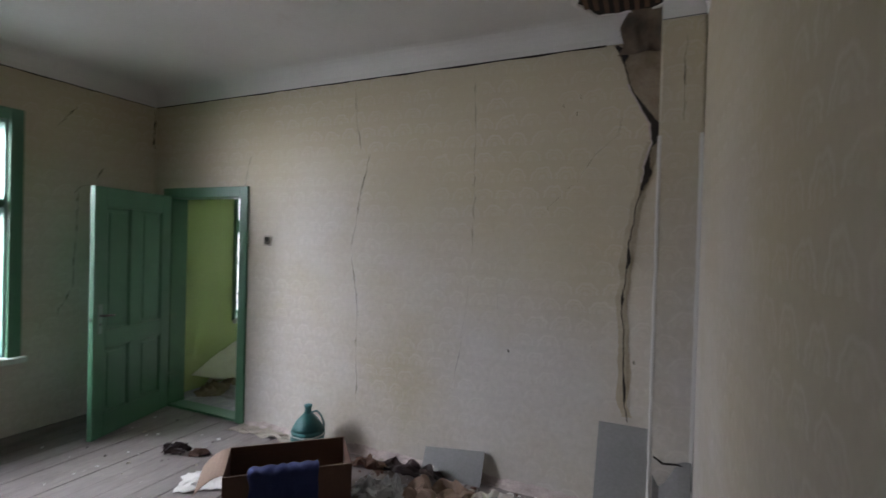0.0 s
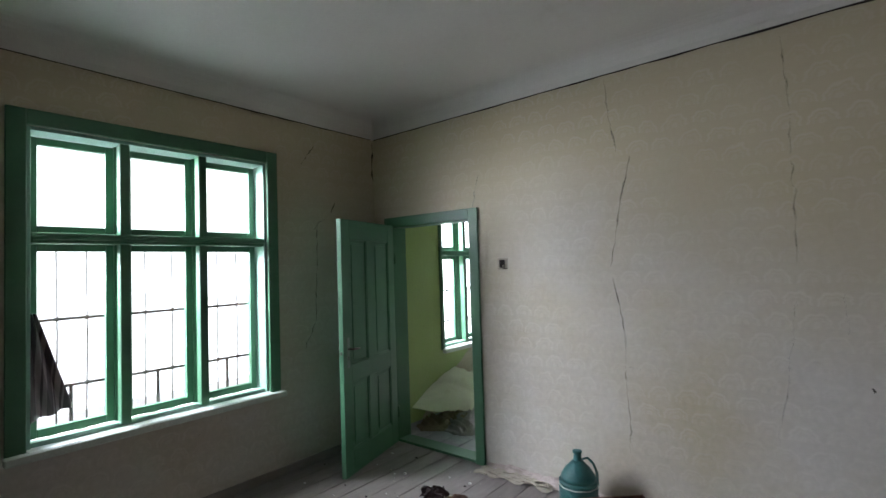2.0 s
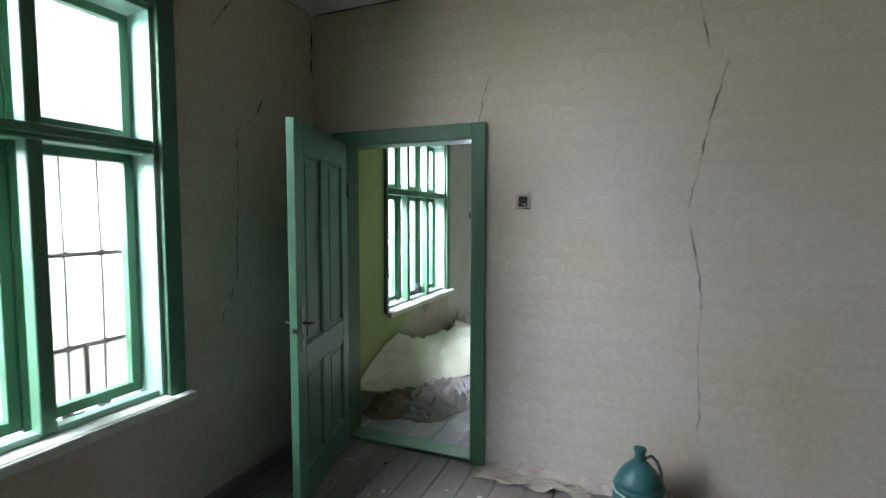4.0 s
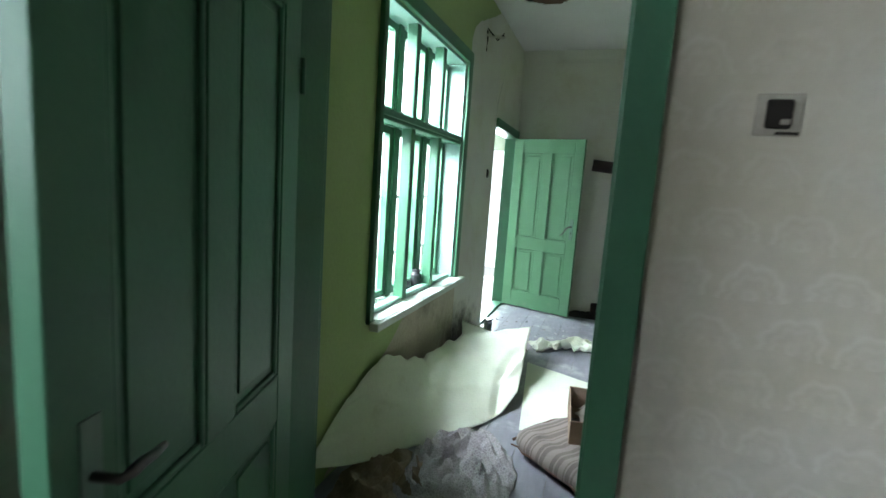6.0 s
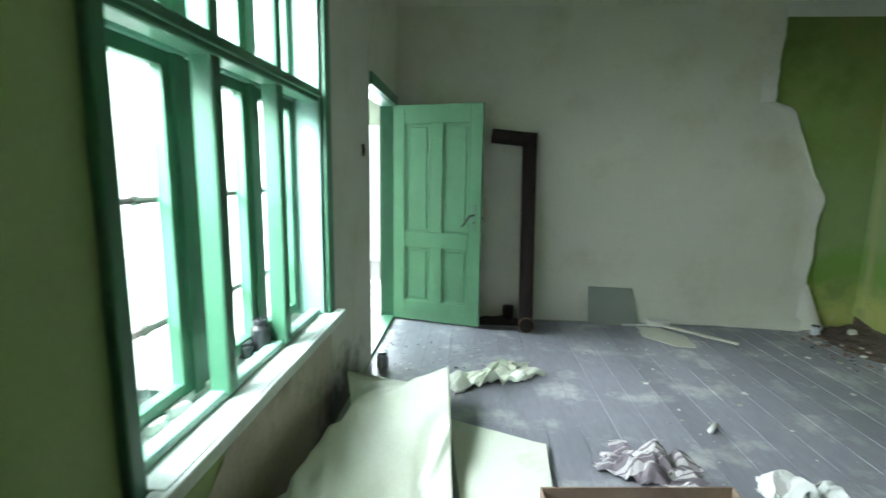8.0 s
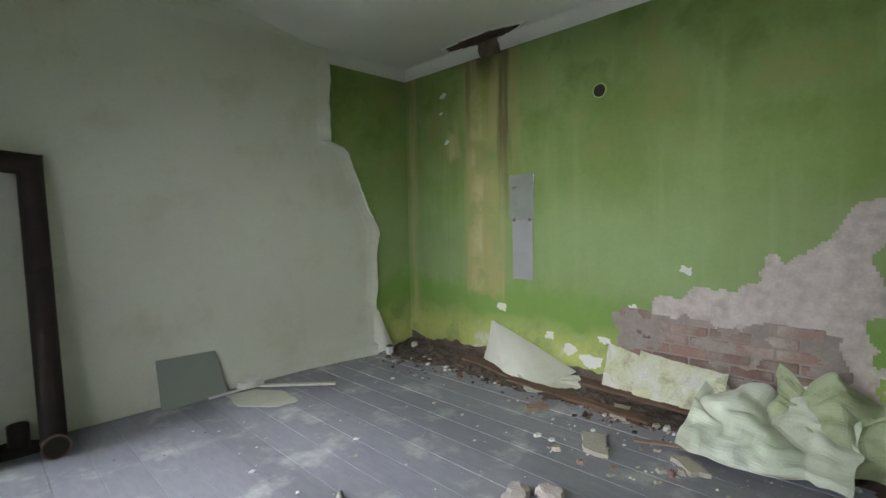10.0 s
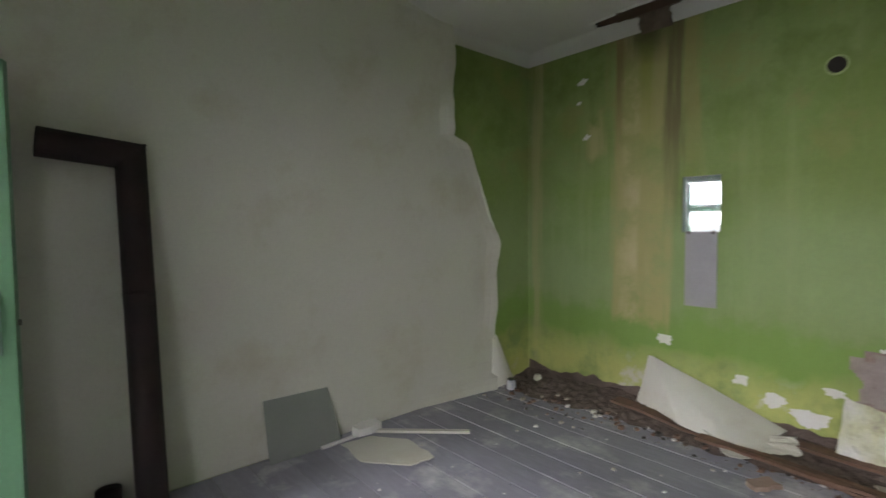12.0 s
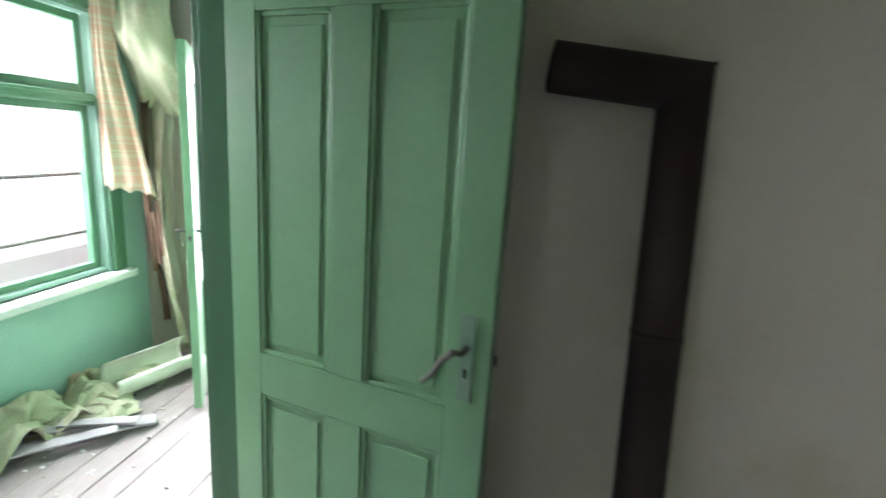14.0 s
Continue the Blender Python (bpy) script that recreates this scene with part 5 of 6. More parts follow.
M["mirror"] = material("old_mirror_glass", (0.80, 0.82, 0.82), 0.03, 0.85, second=(0.62, 0.64, 0.64), scale=4, mix=0.6, grain=12, grain_mix=0.05, bump=0.0,
                       stain=(0.25, 0.26, 0.26), stain_scale=14, stain_lo=0.60, stain_hi=0.68)
M["hardboard"] = material("pale_grey_hardboard", (0.34, 0.33, 0.33), 0.7, second=(0.29, 0.28, 0.28), scale=5, mix=0.7, grain_mix=0.05, bump=0.05)
th = thing("wall_mirror", pose(RX2 - 0.012, 6.755, 0.83, 0, 0, 2.5), "small frameless mirror with mottled silvering on a grey backing board", "mirror")
part("backing", box(-0.004, 0.0, -0.105, 0.105, 0.0, 0.53, bevel=0.001), M["hardboard"], th, "plain pale grey lower board")
part("glass", box(-0.013, -0.009, -0.125, 0.125, 0.53, 0.925, bevel=0.001), M["mirror"], th, "mottled mirror glass")
part("back", box(-0.009, -0.002, -0.12, 0.12, 0.53, 0.92), M["cardboard"], th)
for y in (-0.08, 0.08):
    part("clip", box(-0.017, -0.009, y - 0.012, y + 0.012, 0.515, 0.54, bevel=0.002), M["metal_handle"], th)
th = thing("flue_hole", pose(RX2 - 0.003, 6.03, 2.335), "round black flue hole in the green wall", "hole", kind="structure")
part("rim", tube([(0.0, 0, 0), (-0.006, 0, 0)], 0.058, 20), M["lime_green"], th)
part("void", tube([(-0.007, 0, 0), (-0.009, 0, 0)], 0.047, 20), M["crack"], th)


# ---- second room: the damp right wall ----
def damp_green():
    m = material("damp_lime_green_paint", (0.188, 0.262, 0.068), 0.8, second=(0.245, 0.34, 0.12), scale=1.6, mix=0.9, grain=45, grain_mix=0.07, bump=0.2,
                 stain=(0.17, 0.27, 0.05), stain_scale=1.3, stain_lo=0.5, stain_hi=0.75)
    n, l = m.node_tree.nodes, m.node_tree.links
    b = n["Principled BSDF"]
    co = n.new("ShaderNodeTexCoord")
    sep = n.new("ShaderNodeSeparateXYZ")
    l.new(co.outputs["Object"], sep.inputs[0])
    drip = n.new("ShaderNodeMapping")
    drip.inputs["Scale"].default_value = (1, 9, 0.7)
    l.new(co.outputs["Object"], drip.inputs["Vector"])
    nz = n.new("ShaderNodeTexNoise")
    nz.inputs["Scale"].default_value, nz.inputs["Detail"].default_value = 1.0, 7
    l.new(drip.outputs["Vector"], nz.inputs["Vector"])

    def op(kind, a, c=0.0):
        q = n.new("ShaderNodeMath")
        q.operation = kind
        for k, v in enumerate((a, c)):
            if isinstance(v, (int, float)):
                q.inputs[k].default_value = v
            else:
                l.new(v, q.inputs[k])
        return q.outputs[0]

    def ramp(v, lo, hi):
        q = n.new("ShaderNodeMapRange")
        q.inputs["From Min"].default_value, q.inputs["From Max"].default_value = lo, hi
        l.new(v, q.inputs["Value"])
        return q.outputs["Result"]

    def over(mask, colour):
        q = n.new("ShaderNodeMix")
        q.data_type = "RGBA"
        q.inputs["B"].default_value = (*colour, 1)
        l.new(mask, q.inputs["Factor"])
        l.new(b.inputs["Base Color"].links[0].from_socket, q.inputs["A"])
        l.new(q.outputs["Result"], b.inputs["Base Color"])
    y, z, k = sep.outputs["Y"], sep.outputs["Z"], op("MULTIPLY", op("SUBTRACT", nz.outputs["Fac"], 0.5), 0.75)
    blot = n.new("ShaderNodeTexNoise")
    blot.inputs["Scale"].default_value, blot.inputs["Detail"].default_value, blot.inputs["Roughness"].default_value = 2.6, 8, 0.62
    l.new(co.outputs["Object"], blot.inputs["Vector"])
    patch = blot.outputs["Fac"]
    wob = op("MULTIPLY", op("SUBTRACT", patch, 0.5), 0.7)

    def band(v, at, half, soft):
        return ramp(op("ABSOLUTE", op("SUBTRACT", v, at)), half + soft, half)
    # faded runs down the whole wall, and patchy darker and browner tones high up
    over(op("MULTIPLY", ramp(nz.outputs["Fac"], 0.52, 0.70), 0.45), (0.27, 0.34, 0.13))
    over(op("MULTIPLY", op("MULTIPLY", ramp(patch, 0.50, 0.66), ramp(z, 1.7, 2.5)), 0.55), (0.11, 0.15, 0.03))
    over(op("MULTIPLY", op("MULTIPLY", ramp(patch, 0.47, 0.38), ramp(z, 1.2, 2.2)), 0.4), (0.27, 0.25, 0.08))
    # chalky paler paint at half height, partly daylight put into the colour
    over(op("MULTIPLY", band(op("ADD", z, wob), 1.1, 0.22, 0.4), 0.28), (0.30, 0.39, 0.21))
    # a fresh green tide line above the foot
    over(op("MULTIPLY", band(op("ADD", z, wob), 0.60, 0.10, 0.12), 0.6), (0.15, 0.29, 0.04))
    # the long leak below the broken cornice: a pale column with dark edges
    yy = op("ADD", y, op("MULTIPLY", k, 0.45))
    tall = ramp(op("ADD", z, op("MULTIPLY", wob, 0.9)), 0.62, 0.74)
    over(op("MULTIPLY", op("MULTIPLY", band(yy, 7.21, 0.20, 0.07), op("MULTIPLY", tall, ramp(patch, 0.30, 0.50))), 0.85), (0.365, 0.325, 0.13))
    over(op("MULTIPLY", op("MULTIPLY", band(yy, 7.28, 0.04, 0.08), op("MULTIPLY", tall, ramp(patch, 0.44, 0.60))), 0.7), (0.49, 0.43, 0.24))
    over(op("MULTIPLY", op("MULTIPLY", band(yy, 7.17, 0.03, 0.07), ramp(op("ADD", z, wob), 1.9, 2.6)), 0.8), (0.24, 0.27, 0.05))
    over(op("MULTIPLY", op("MULTIPLY", band(yy, 6.94, 0.022, 0.035), ramp(op("ADD", z, wob), 1.3, 2.1)), 0.8), (0.13, 0.09, 0.04))
    over(op("MULTIPLY", op("MULTIPLY", band(yy, 7.40, 0.02, 0.05), ramp(op("ADD", z, wob), 1.9, 2.5)), 0.7), (0.17, 0.12, 0.045))
    over(op("MULTIPLY", op("MULTIPLY", band(yy, 6.83, 0.03, 0.05), ramp(op("ADD", z, wob), 1.7, 2.3)), 0.55), (0.34, 0.28, 0.10))
    over(op("MULTIPLY", op("MULTIPLY", band(yy, 7.16, 0.10, 0.12), ramp(op("ADD", z, op("MULTIPLY", wob, 0.4)), 2.60, 2.84)), 0.85), (0.06, 0.065, 0.02))
    over(op("MULTIPLY", op("MULTIPLY", band(yy, 7.62, 0.03, 0.10), band(op("ADD", z, wob), 2.15, 0.08, 0.10)), 0.75), (0.42, 0.37, 0.17))
    over(op("MULTIPLY", band(yy, 8.17, 0.015, 0.05), 0.6), (0.38, 0.36, 0.17))
    # bleached salts low on the wall
    low = op("MULTIPLY", ramp(op("ADD", z, op("MULTIPLY", wob, 0.8)), 0.52, 0.30), ramp(patch, 0.36, 0.52))
    over(op("MULTIPLY", low, 0.75), (0.47, 0.48, 0.14))
    over(op("MULTIPLY", op("MULTIPLY", low, ramp(patch, 0.58, 0.64)), 0.8), (0.55, 0.54, 0.46))
    return m


M["damp_green"] = damp_green()
right_wall.data.materials[0] = M["damp_green"]
far_wall.data.materials[0] = M["damp_green"]


def lost_plaster(y, z):
    """Below zero where the paint and plaster have come off the right wall."""
    n = noise.noise(Vector((y * 4, 0, z * 4))) * 0.11 + noise.noise(Vector((y * 13, 3, z * 13))) * 0.035
    brick_edge = max(4.55 - y, y - 5.92, z - 0.62 - 0.03 * (5.9 - y), 0.02 - z)
    return brick_edge + n


bm = bmesh.new()
cell, made = 0.016, {}


def grid_vert(i, k):
    if (i, k) not in made:
        made[i, k] = bm.verts.new((RX2 - 0.004, 4.3 + i * cell, 0.0 + k * cell))
    return made[i, k]


for i in range(110):
    for k in range(90):
        y, z = 4.3 + (i + 0.5) * cell, (k + 0.5) * cell
        n = noise.noise(Vector((y * 5, 1, z * 5))) * 0.12 + noise.noise(Vector((y * 14, 2, z * 14))) * 0.04
        if max(4.4 - y, y - 5.66, z - 0.86 - 0.75 * max(0, 5.15 - y) + 0.18 * max(0, y - 5.15), 0.02 - z) + n < 0:
            bm.faces.new([grid_vert(i, k), grid_vert(i + 1, k), grid_vert(i + 1, k + 1), grid_vert(i, k + 1)])
part("bare_plaster", bm, M["plaster_pink"], right_wall, "grey-brown bare plaster patch")
bm, made = bmesh.new(), {}


def grid_vert(i, k):
    if (i, k) not in made:
        made[i, k] = bm.verts.new((RX2 - 0.008, 4.3 + i * cell, 0.0 + k * cell))
    return made[i, k]


for i in range(110):
    for k in range(50):
        if lost_plaster(4.3 + (i + 0.5) * cell, (k + 0.5) * cell) < 0:
            bm.faces.new([grid_vert(i, k), grid_vert(i + 1, k), grid_vert(i + 1, k + 1), grid_vert(i, k + 1)])
part("mortar_bed", bm, M["mortar"], right_wall, "crumbling mortar between the bricks")
brick_mesh = mesh_of("brick", box(-0.018, 0.0, -0.118, 0.118, -0.031, 0.031, bevel=0.006), M["brick"])
for row in range(9):
    for k in range(7):
        y, z = 4.5 + k * 0.25 + (row % 2) * 0.125, 0.05 + row * 0.075
        if lost_plaster(y, z) < -0.02 and lost_plaster(y + 0.09, z) < 0.01 and lost_plaster(y - 0.09, z) < 0.01:
            o = new("brick", brick_mesh)
            o.parent = right_wall
            o.location = (RX2 - 0.002 + random.uniform(-0.006, 0.006), y, z)
            o.rotation_euler = (random.uniform(-0.02, 0.02), 0, random.uniform(-0.03, 0.03))
# crusts of old mortar left on the bricks
bm, made = bmesh.new(), {}


def crust_vert(i, k):
    if (i, k) not in made:
        y, z = 4.3 + i * cell, k * cell
        made[i, k] = bm.verts.new((RX2 - 0.022 - 0.006 * noise.noise(Vector((y * 30, 0, z * 30))), y + 0.004 * noise.noise(Vector((y * 50, 1, z * 50))), z))
    return made[i, k]


for i in range(110):
    for k in range(50):
        y, z = 4.3 + (i + 0.5) * cell, (k + 0.5) * cell
        crust = noise.noise(Vector((y * 3.4, 5, z * 7))) + 0.5 * noise.noise(Vector((y * 11, 5, z * 16)))
        if lost_plaster(y, z) < 0.01 and crust > 0.04:
            bm.faces.new([crust_vert(i, k), crust_vert(i + 1, k), crust_vert(i + 1, k + 1), crust_vert(i, k + 1)])
part("mortar_crust", bm, M["mortar"], right_wall, "grey-brown mortar crust over the bricks")
# flaked white patches of old plaster
for y, z, r in ((6.5, 0.36, 0.07), (6.3, 0.28, 0.10), (6.12, 0.22, 0.13), (6.0, 0.40, 0.07), (7.0, 0.55, 0.09), (7.72, 2.62, 0.06), (7.68, 2.15, 0.05),
                (5.75, 0.66, 0.08), (7.75, 2.45, 0.03), (5.4, 0.99, 0.06)):
    bm = bmesh.new()
    ring = []
    for k in range(36):
        a = 2 * math.pi * k / 36
        q = r * (0.72 + 0.60 * noise.noise(Vector((math.cos(a) * 1.3, math.sin(a) * 1.3, y * 7))) + 0.16 * noise.noise(Vector((math.cos(a) * 5, math.sin(a) * 6, y))))
        q *= 0.8 + 0.25 * noise.noise(Vector((math.cos(a) * 9, math.sin(a) * 9, y * 3)))
        ring.append(bm.verts.new((RX2 - 0.003, y + q * math.cos(a) * 1.1, z + q * math.sin(a) * 0.75)))
    bm.faces.new(ring)
    part("flaked_patch", bm, M["plaster_white"], right_wall, "pale flaked plaster patch")

M["wet_dirt"] = material("wet_brown_dirt", (0.085, 0.06, 0.048), 0.9, second=(0.16, 0.12, 0.095), scale=9, mix=0.9, grain=70, grain_mix=0.3, bump=0.8,
                         stain=(0.30, 0.27, 0.24), stain_scale=8, stain_lo=0.62, stain_hi=0.78)


def dirt_bank(u, v):
    y = 4.0 + 4.27 * u
    wide = 0.42 + 0.16 * noise.noise(Vector((y * 1.6, 2, 0))) + 0.06 * noise.noise(Vector((y * 7, 2, 0)))
    x = RX2 - 0.004 - wide * (1 - v)
    h = 0.05 * v ** 1.6 * (1 + 0.6 * noise.noise(Vector((y * 4, v * 3, 1)))) + 0.018 * (1 + noise.noise(Vector((y * 19, v * 8, 5)))) * min(1, v * 6)
    return (x, y, 0.0015 + h)


tagged(part("dirt_bank", sheet(dirt_bank, 220, 18, 0), M["wet_dirt"]), "wet brown dirt and rot along the damp wall", "dirt", kind="stuff")


# a dark strip puts in the shade of the gap below the broken plaster
def rotten_foot(u, v):
    y = 5.95 + 2.33 * u
    top = 0.13 + 0.07 * noise.noise(Vector((y * 2.2, 4, 0))) + 0.03 * noise.noise(Vector((y * 11, 4, 0)))
    return (RX2 - 0.006 - 0.012 * (1 - v), y, top * v)


part("rotten_foot", sheet(rotten_foot, 150, 5, 0), M["wet_dirt"], right_wall, "dark strip for the shaded gap where the plaster has fallen off")
# skirting dirt, rotten boards and rubble along the right wall
for k, (x0, y0, x1, y1, w) in enumerate(((0.30, 7.3, 0.02, 5.1, 0.13), (0.42, 6.6, 0.24, 4.7, 0.11), (0.06, 6.6, -0.12, 5.4, 0.09))):
    d = math.hypot(x1 - x0, y1 - y0)
    th = thing("rotten_board", pose(x0, y0, 0.04 + 0.012 * k, 0, 2 - 2 * k, math.degrees(math.atan2(y1 - y0, x1 - x0))),
               "brown rotten board lying along the damp wall", "board")
    part("plank", sheet(lambda u, v: (d * u, w * (v - 0.5) * (1 + 0.2 * noise.noise(Vector((u * 14, 0, k)))), 0.012 + 0.012 * noise.noise(Vector((u * 5, v * 2, k)))), 40, 4, 0.016),
         M["wood_brown"], th)
th = thing("thin_lath", pose(-0.25, 5.45, 0.02, 0, 0, -66), "thin pale wooden lath among rubble", "lath")
part("strip", box(0, 0.9, -0.02, 0.02, 0.0, 0.012, bevel=0.003), M["cardboard"], th)

M["fallen_plaster"] = material("fallen_painted_plaster", (0.66, 0.64, 0.58), 0.85, second=(0.50, 0.52, 0.20), scale=6, mix=0.9, bump=0.4,
                               stain=(0.40, 0.33, 0.29), stain_scale=6, stain_lo=0.55, stain_hi=0.66)


M["paper_stained_green"] = material("green_faced_wallpaper", (0.47, 0.50, 0.34), 0.8, second=(0.36, 0.42, 0.22), scale=4, mix=0.9, grain=60, grain_mix=0.08, bump=0.15,
                                    stain=(0.22, 0.18, 0.12), stain_scale=4, stain_lo=0.55, stain_hi=0.72)


def draped(name, corners, label, seed, mat, bulge=0.05, nu=20, nv=14):
    """A loose sheet between four corners, wavy and sagging."""
    a, b, c, d = [Vector(q) for q in corners]

    def fn(u, v):
        p = a.lerp(b, u).lerp(d.lerp(c, u), v)
        w = noise.noise(Vector((u * 3, v * 3, seed))) * bulge + noise.noise(Vector((u * 8, v * 7, seed))) * bulge * 0.3
        p += Vector((-abs(w) * 0.8, w * 0.3, w * 0.5))
        p.z = max(p.z, 0.012)
        p.x = min(p.x, RX2 - 0.012)
        return p
    return tagged(part(name, sheet(fn, nu, nv, 0.003), mat), label, "wallpaper")


TENT = [(0.0, (0.465, 7.12, 0.41), (0.42, 7.20, 0.02)), (0.22, (0.455, 7.08, 0.415), (0.21, 6.80, 0.02)), (0.3, (0.45, 7.02, 0.39), (0.19, 6.72, 0.025)),
        (0.62, (0.45, 6.66, 0.27), (0.14, 6.52, 0.03)), (1.0, (0.44, 6.22, 0.11), (0.10, 6.36, 0.02))]


def slumped(u, v):
    for (ua, a, b), (ub, c, d) in zip(TENT, TENT[1:]):
        if u <= ub:
            k = (u - ua) / (ub - ua)
            p = Vector(a).lerp(Vector(c), k).lerp(Vector(b).lerp(Vector(d), k), v)
            break
    s = math.sin(math.pi * v)
    p.x -= 0.03 * s * (1 if u > 0.25 else -0.6) + rough((u * 3, v * 2, 3), 1, 0.012)
    p.z += rough((u * 5, v * 3, 5), 1, 0.008) * s
    return (min(p.x, RX2 - 0.012), p.y, max(p.z, 0.014))


th = thing("leaning_wallpaper", pose(0, 0, 0), "pale wallpaper sheet slumped against the damp wall", "wallpaper")
part("front_face", sheet(lambda u, v: slumped(0.22 + 0.78 * u, v), 48, 18, 0.003), M["paper_pale"], th)
part("end_face", sheet(lambda u, v: slumped(0.2205 * u, v), 14, 18, 0.003), M["paper_pale"], th, "crumpled end turned in")
draped("wallpaper_scrap", ((0.18, 6.62, 0.07), (0.40, 6.16, 0.10), (0.30, 6.10, 0.02), (0.02, 6.42, 0.015)),
       "torn pale wallpaper scrap on rotten boards", 8, M["paper_pale"], 0.06)
for corners, seed in ((((0.455, 5.94, 0.40), (0.45, 5.68, 0.33), (0.35, 5.66, 0.05), (0.36, 5.97, 0.05)), 12),
                      (((0.455, 5.70, 0.38), (0.45, 5.32, 0.33), (0.31, 5.36, 0.07), (0.33, 5.72, 0.05)), 14),
                      (((0.44, 5.36, 0.34), (0.44, 5.12, 0.33), (0.28, 5.12, 0.10), (0.29, 5.38, 0.08)), 19)):
    draped("fallen_plaster_sheet", corners, "fallen plaster with green paint leaning on bricks", seed, M["fallen_plaster"], 0.03)


def heap(name, centre, size, seed, mat, label):
    """Stiff paper thrown on a heap: broad open folds with dark hollows between them."""
    def fn(u, v):
        x, y = (u - 0.5) * size[0], (v - 0.5) * size[1]
        fold = math.sin(v * 7.5 + 2.2 * noise.noise(Vector((u * 2, v * 2, seed)))) * (0.5 + 0.5 * u)
        z = size[2] * (0.10 + 0.55 * (1 - (1 - u) ** 1.5) + 0.35 * abs(fold) * u)
        x += 0.09 * fold + 0.05 * noise.noise(Vector((u * 5, v * 6, seed + 1)))
        edge = 0.05 * noise.noise(Vector((v * 6, seed, 0))) * (1 - u)
        return (min(centre[0] + x + edge, RX2 - 0.02), centre[1] + y + 0.04 * noise.noise(Vector((u * 4, v * 5, seed + 3))), max(0.012, z + 0.02 * noise.noise(Vector((u * 9, v * 9, seed)))))
    return tagged(part(name, sheet(fn, 34, 44, 0.003), mat), label, "wallpaper")


heap("heaped_wallpaper", (0.12, 4.85, 0), (0.62, 0.80, 0.34), 17, M["paper_back"], "heaped torn wallpaper with white backing")
heap("heaped_wallpaper", (0.26, 4.50, 0), (0.45, 0.70, 0.46), 23, M["paper_stained_green"], "heaped torn wallpaper with green face")


def rubble(name, lo, hi, n, small, large, mats, label, seed, category="rubble"):
    """Loose crumbs strewn over the floor, past counting."""
    rng = random.Random(seed)
    bm = bmesh.new()
    for _ in range(n):
        x, y = rng.uniform(lo[0], hi[0]), rng.uniform(lo[1], hi[1])
        s = small + (large - small) * rng.random() ** 3
        h = s * rng.uniform(0.2, 0.6)
        a = rng.uniform(0, 6.28)
        base = []
        k = rng.choice((4, 5, 6))
        for j in range(k):
            t = a + 6.283 * j / k
            q = s * rng.uniform(0.6, 1.1)
            base.append((x + q * math.cos(t), y + q * 0.7 * math.sin(t)))
        low = [bm.verts.new((p, q, 0.001)) for p, q in base]
        top = [bm.verts.new((x + (p - x) * 0.7, y + (q - y) * 0.7, h)) for p, q in base]
        slot = rng.randrange(len(mats))
        bm.faces.new(top).material_index = slot
        for j in range(k):
            bm.faces.new([low[j], low[(j + 1) % k], top[(j + 1) % k], top[j]]).material_index = slot
    return tagged(part(name, bm, mats), label, category, kind="stuff")


white, brown = M["plaster_white"], M["wood_brown"]
rubble("plaster_crumbs", (-2.2, 4.6), (0.2, 7.9), 200, 0.003, 0.026, [white, white, M["plaster_bare"]], "white plaster crumbs strewn over grey boards", 3)
rubble("debris_by_wall", (0.0, 4.2), (0.46, 8.2), 420, 0.008, 0.05, [brown, M["dark_gap"], M["plaster_bare"], white], "dark wood and plaster debris along the wall", 5)
rubble("rotten_chips", (-0.12, 5.0), (0.44, 8.1), 520, 0.006, 0.045, [brown, M["dark_gap"], M["wet_dirt"], brown], "dark brown rotten wood chips along the wall", 15)
rubble("debris_near_corner", (-0.3, 7.2), (0.4, 8.25), 120, 0.008, 0.04, [brown, M["dark_gap"], M["plaster_bare"]], "dark debris in the damp corner", 6)
rubble("dirt_by_doorway", (-3.95, 6.9), (-3.1, 7.6), 160, 0.003, 0.016, [M["dark_gap"], brown, white], "dark dirt crumbs by the veranda door", 7)
rubble("plaster_rubble", (-0.7, 4.6), (0.1, 6.0), 110, 0.01, 0.05, [white, M["plaster_bare"], M["brick"]], "white and brown plaster rubble on boards", 9)
rubble("floor_grit", (-3.2, 4.4), (-0.6, 7.8), 220, 0.002, 0.008, [M["dark_gap"], white], "fine grit on the grey floorboards", 11)


def lump(name, x, y, a, size, seed, mat, label):
    """A broken lump with flat knocked faces."""
    bm = bmesh.new()
    bmesh.ops.create_icosphere(bm, subdivisions=3, radius=1.0)
    for q in bm.verts:
        c = q.co.normalized()
        k = 1 + 0.5 * noise.noise(c * 1.4 + Vector((seed, 0, 0))) + 0.12 * noise.noise(c * 5 + Vector((0, seed, 0)))
        q.co = Vector((c.x * size[0] * k, c.y * size[1] * k, max(-0.6, min(0.7, c.z * k)) * size[2]))
    o = part(name, bm, mat)
    o.matrix_world = pose(x, y, size[2] * 0.6, 0, 0, a)
    return tagged(o, label, "plaster")


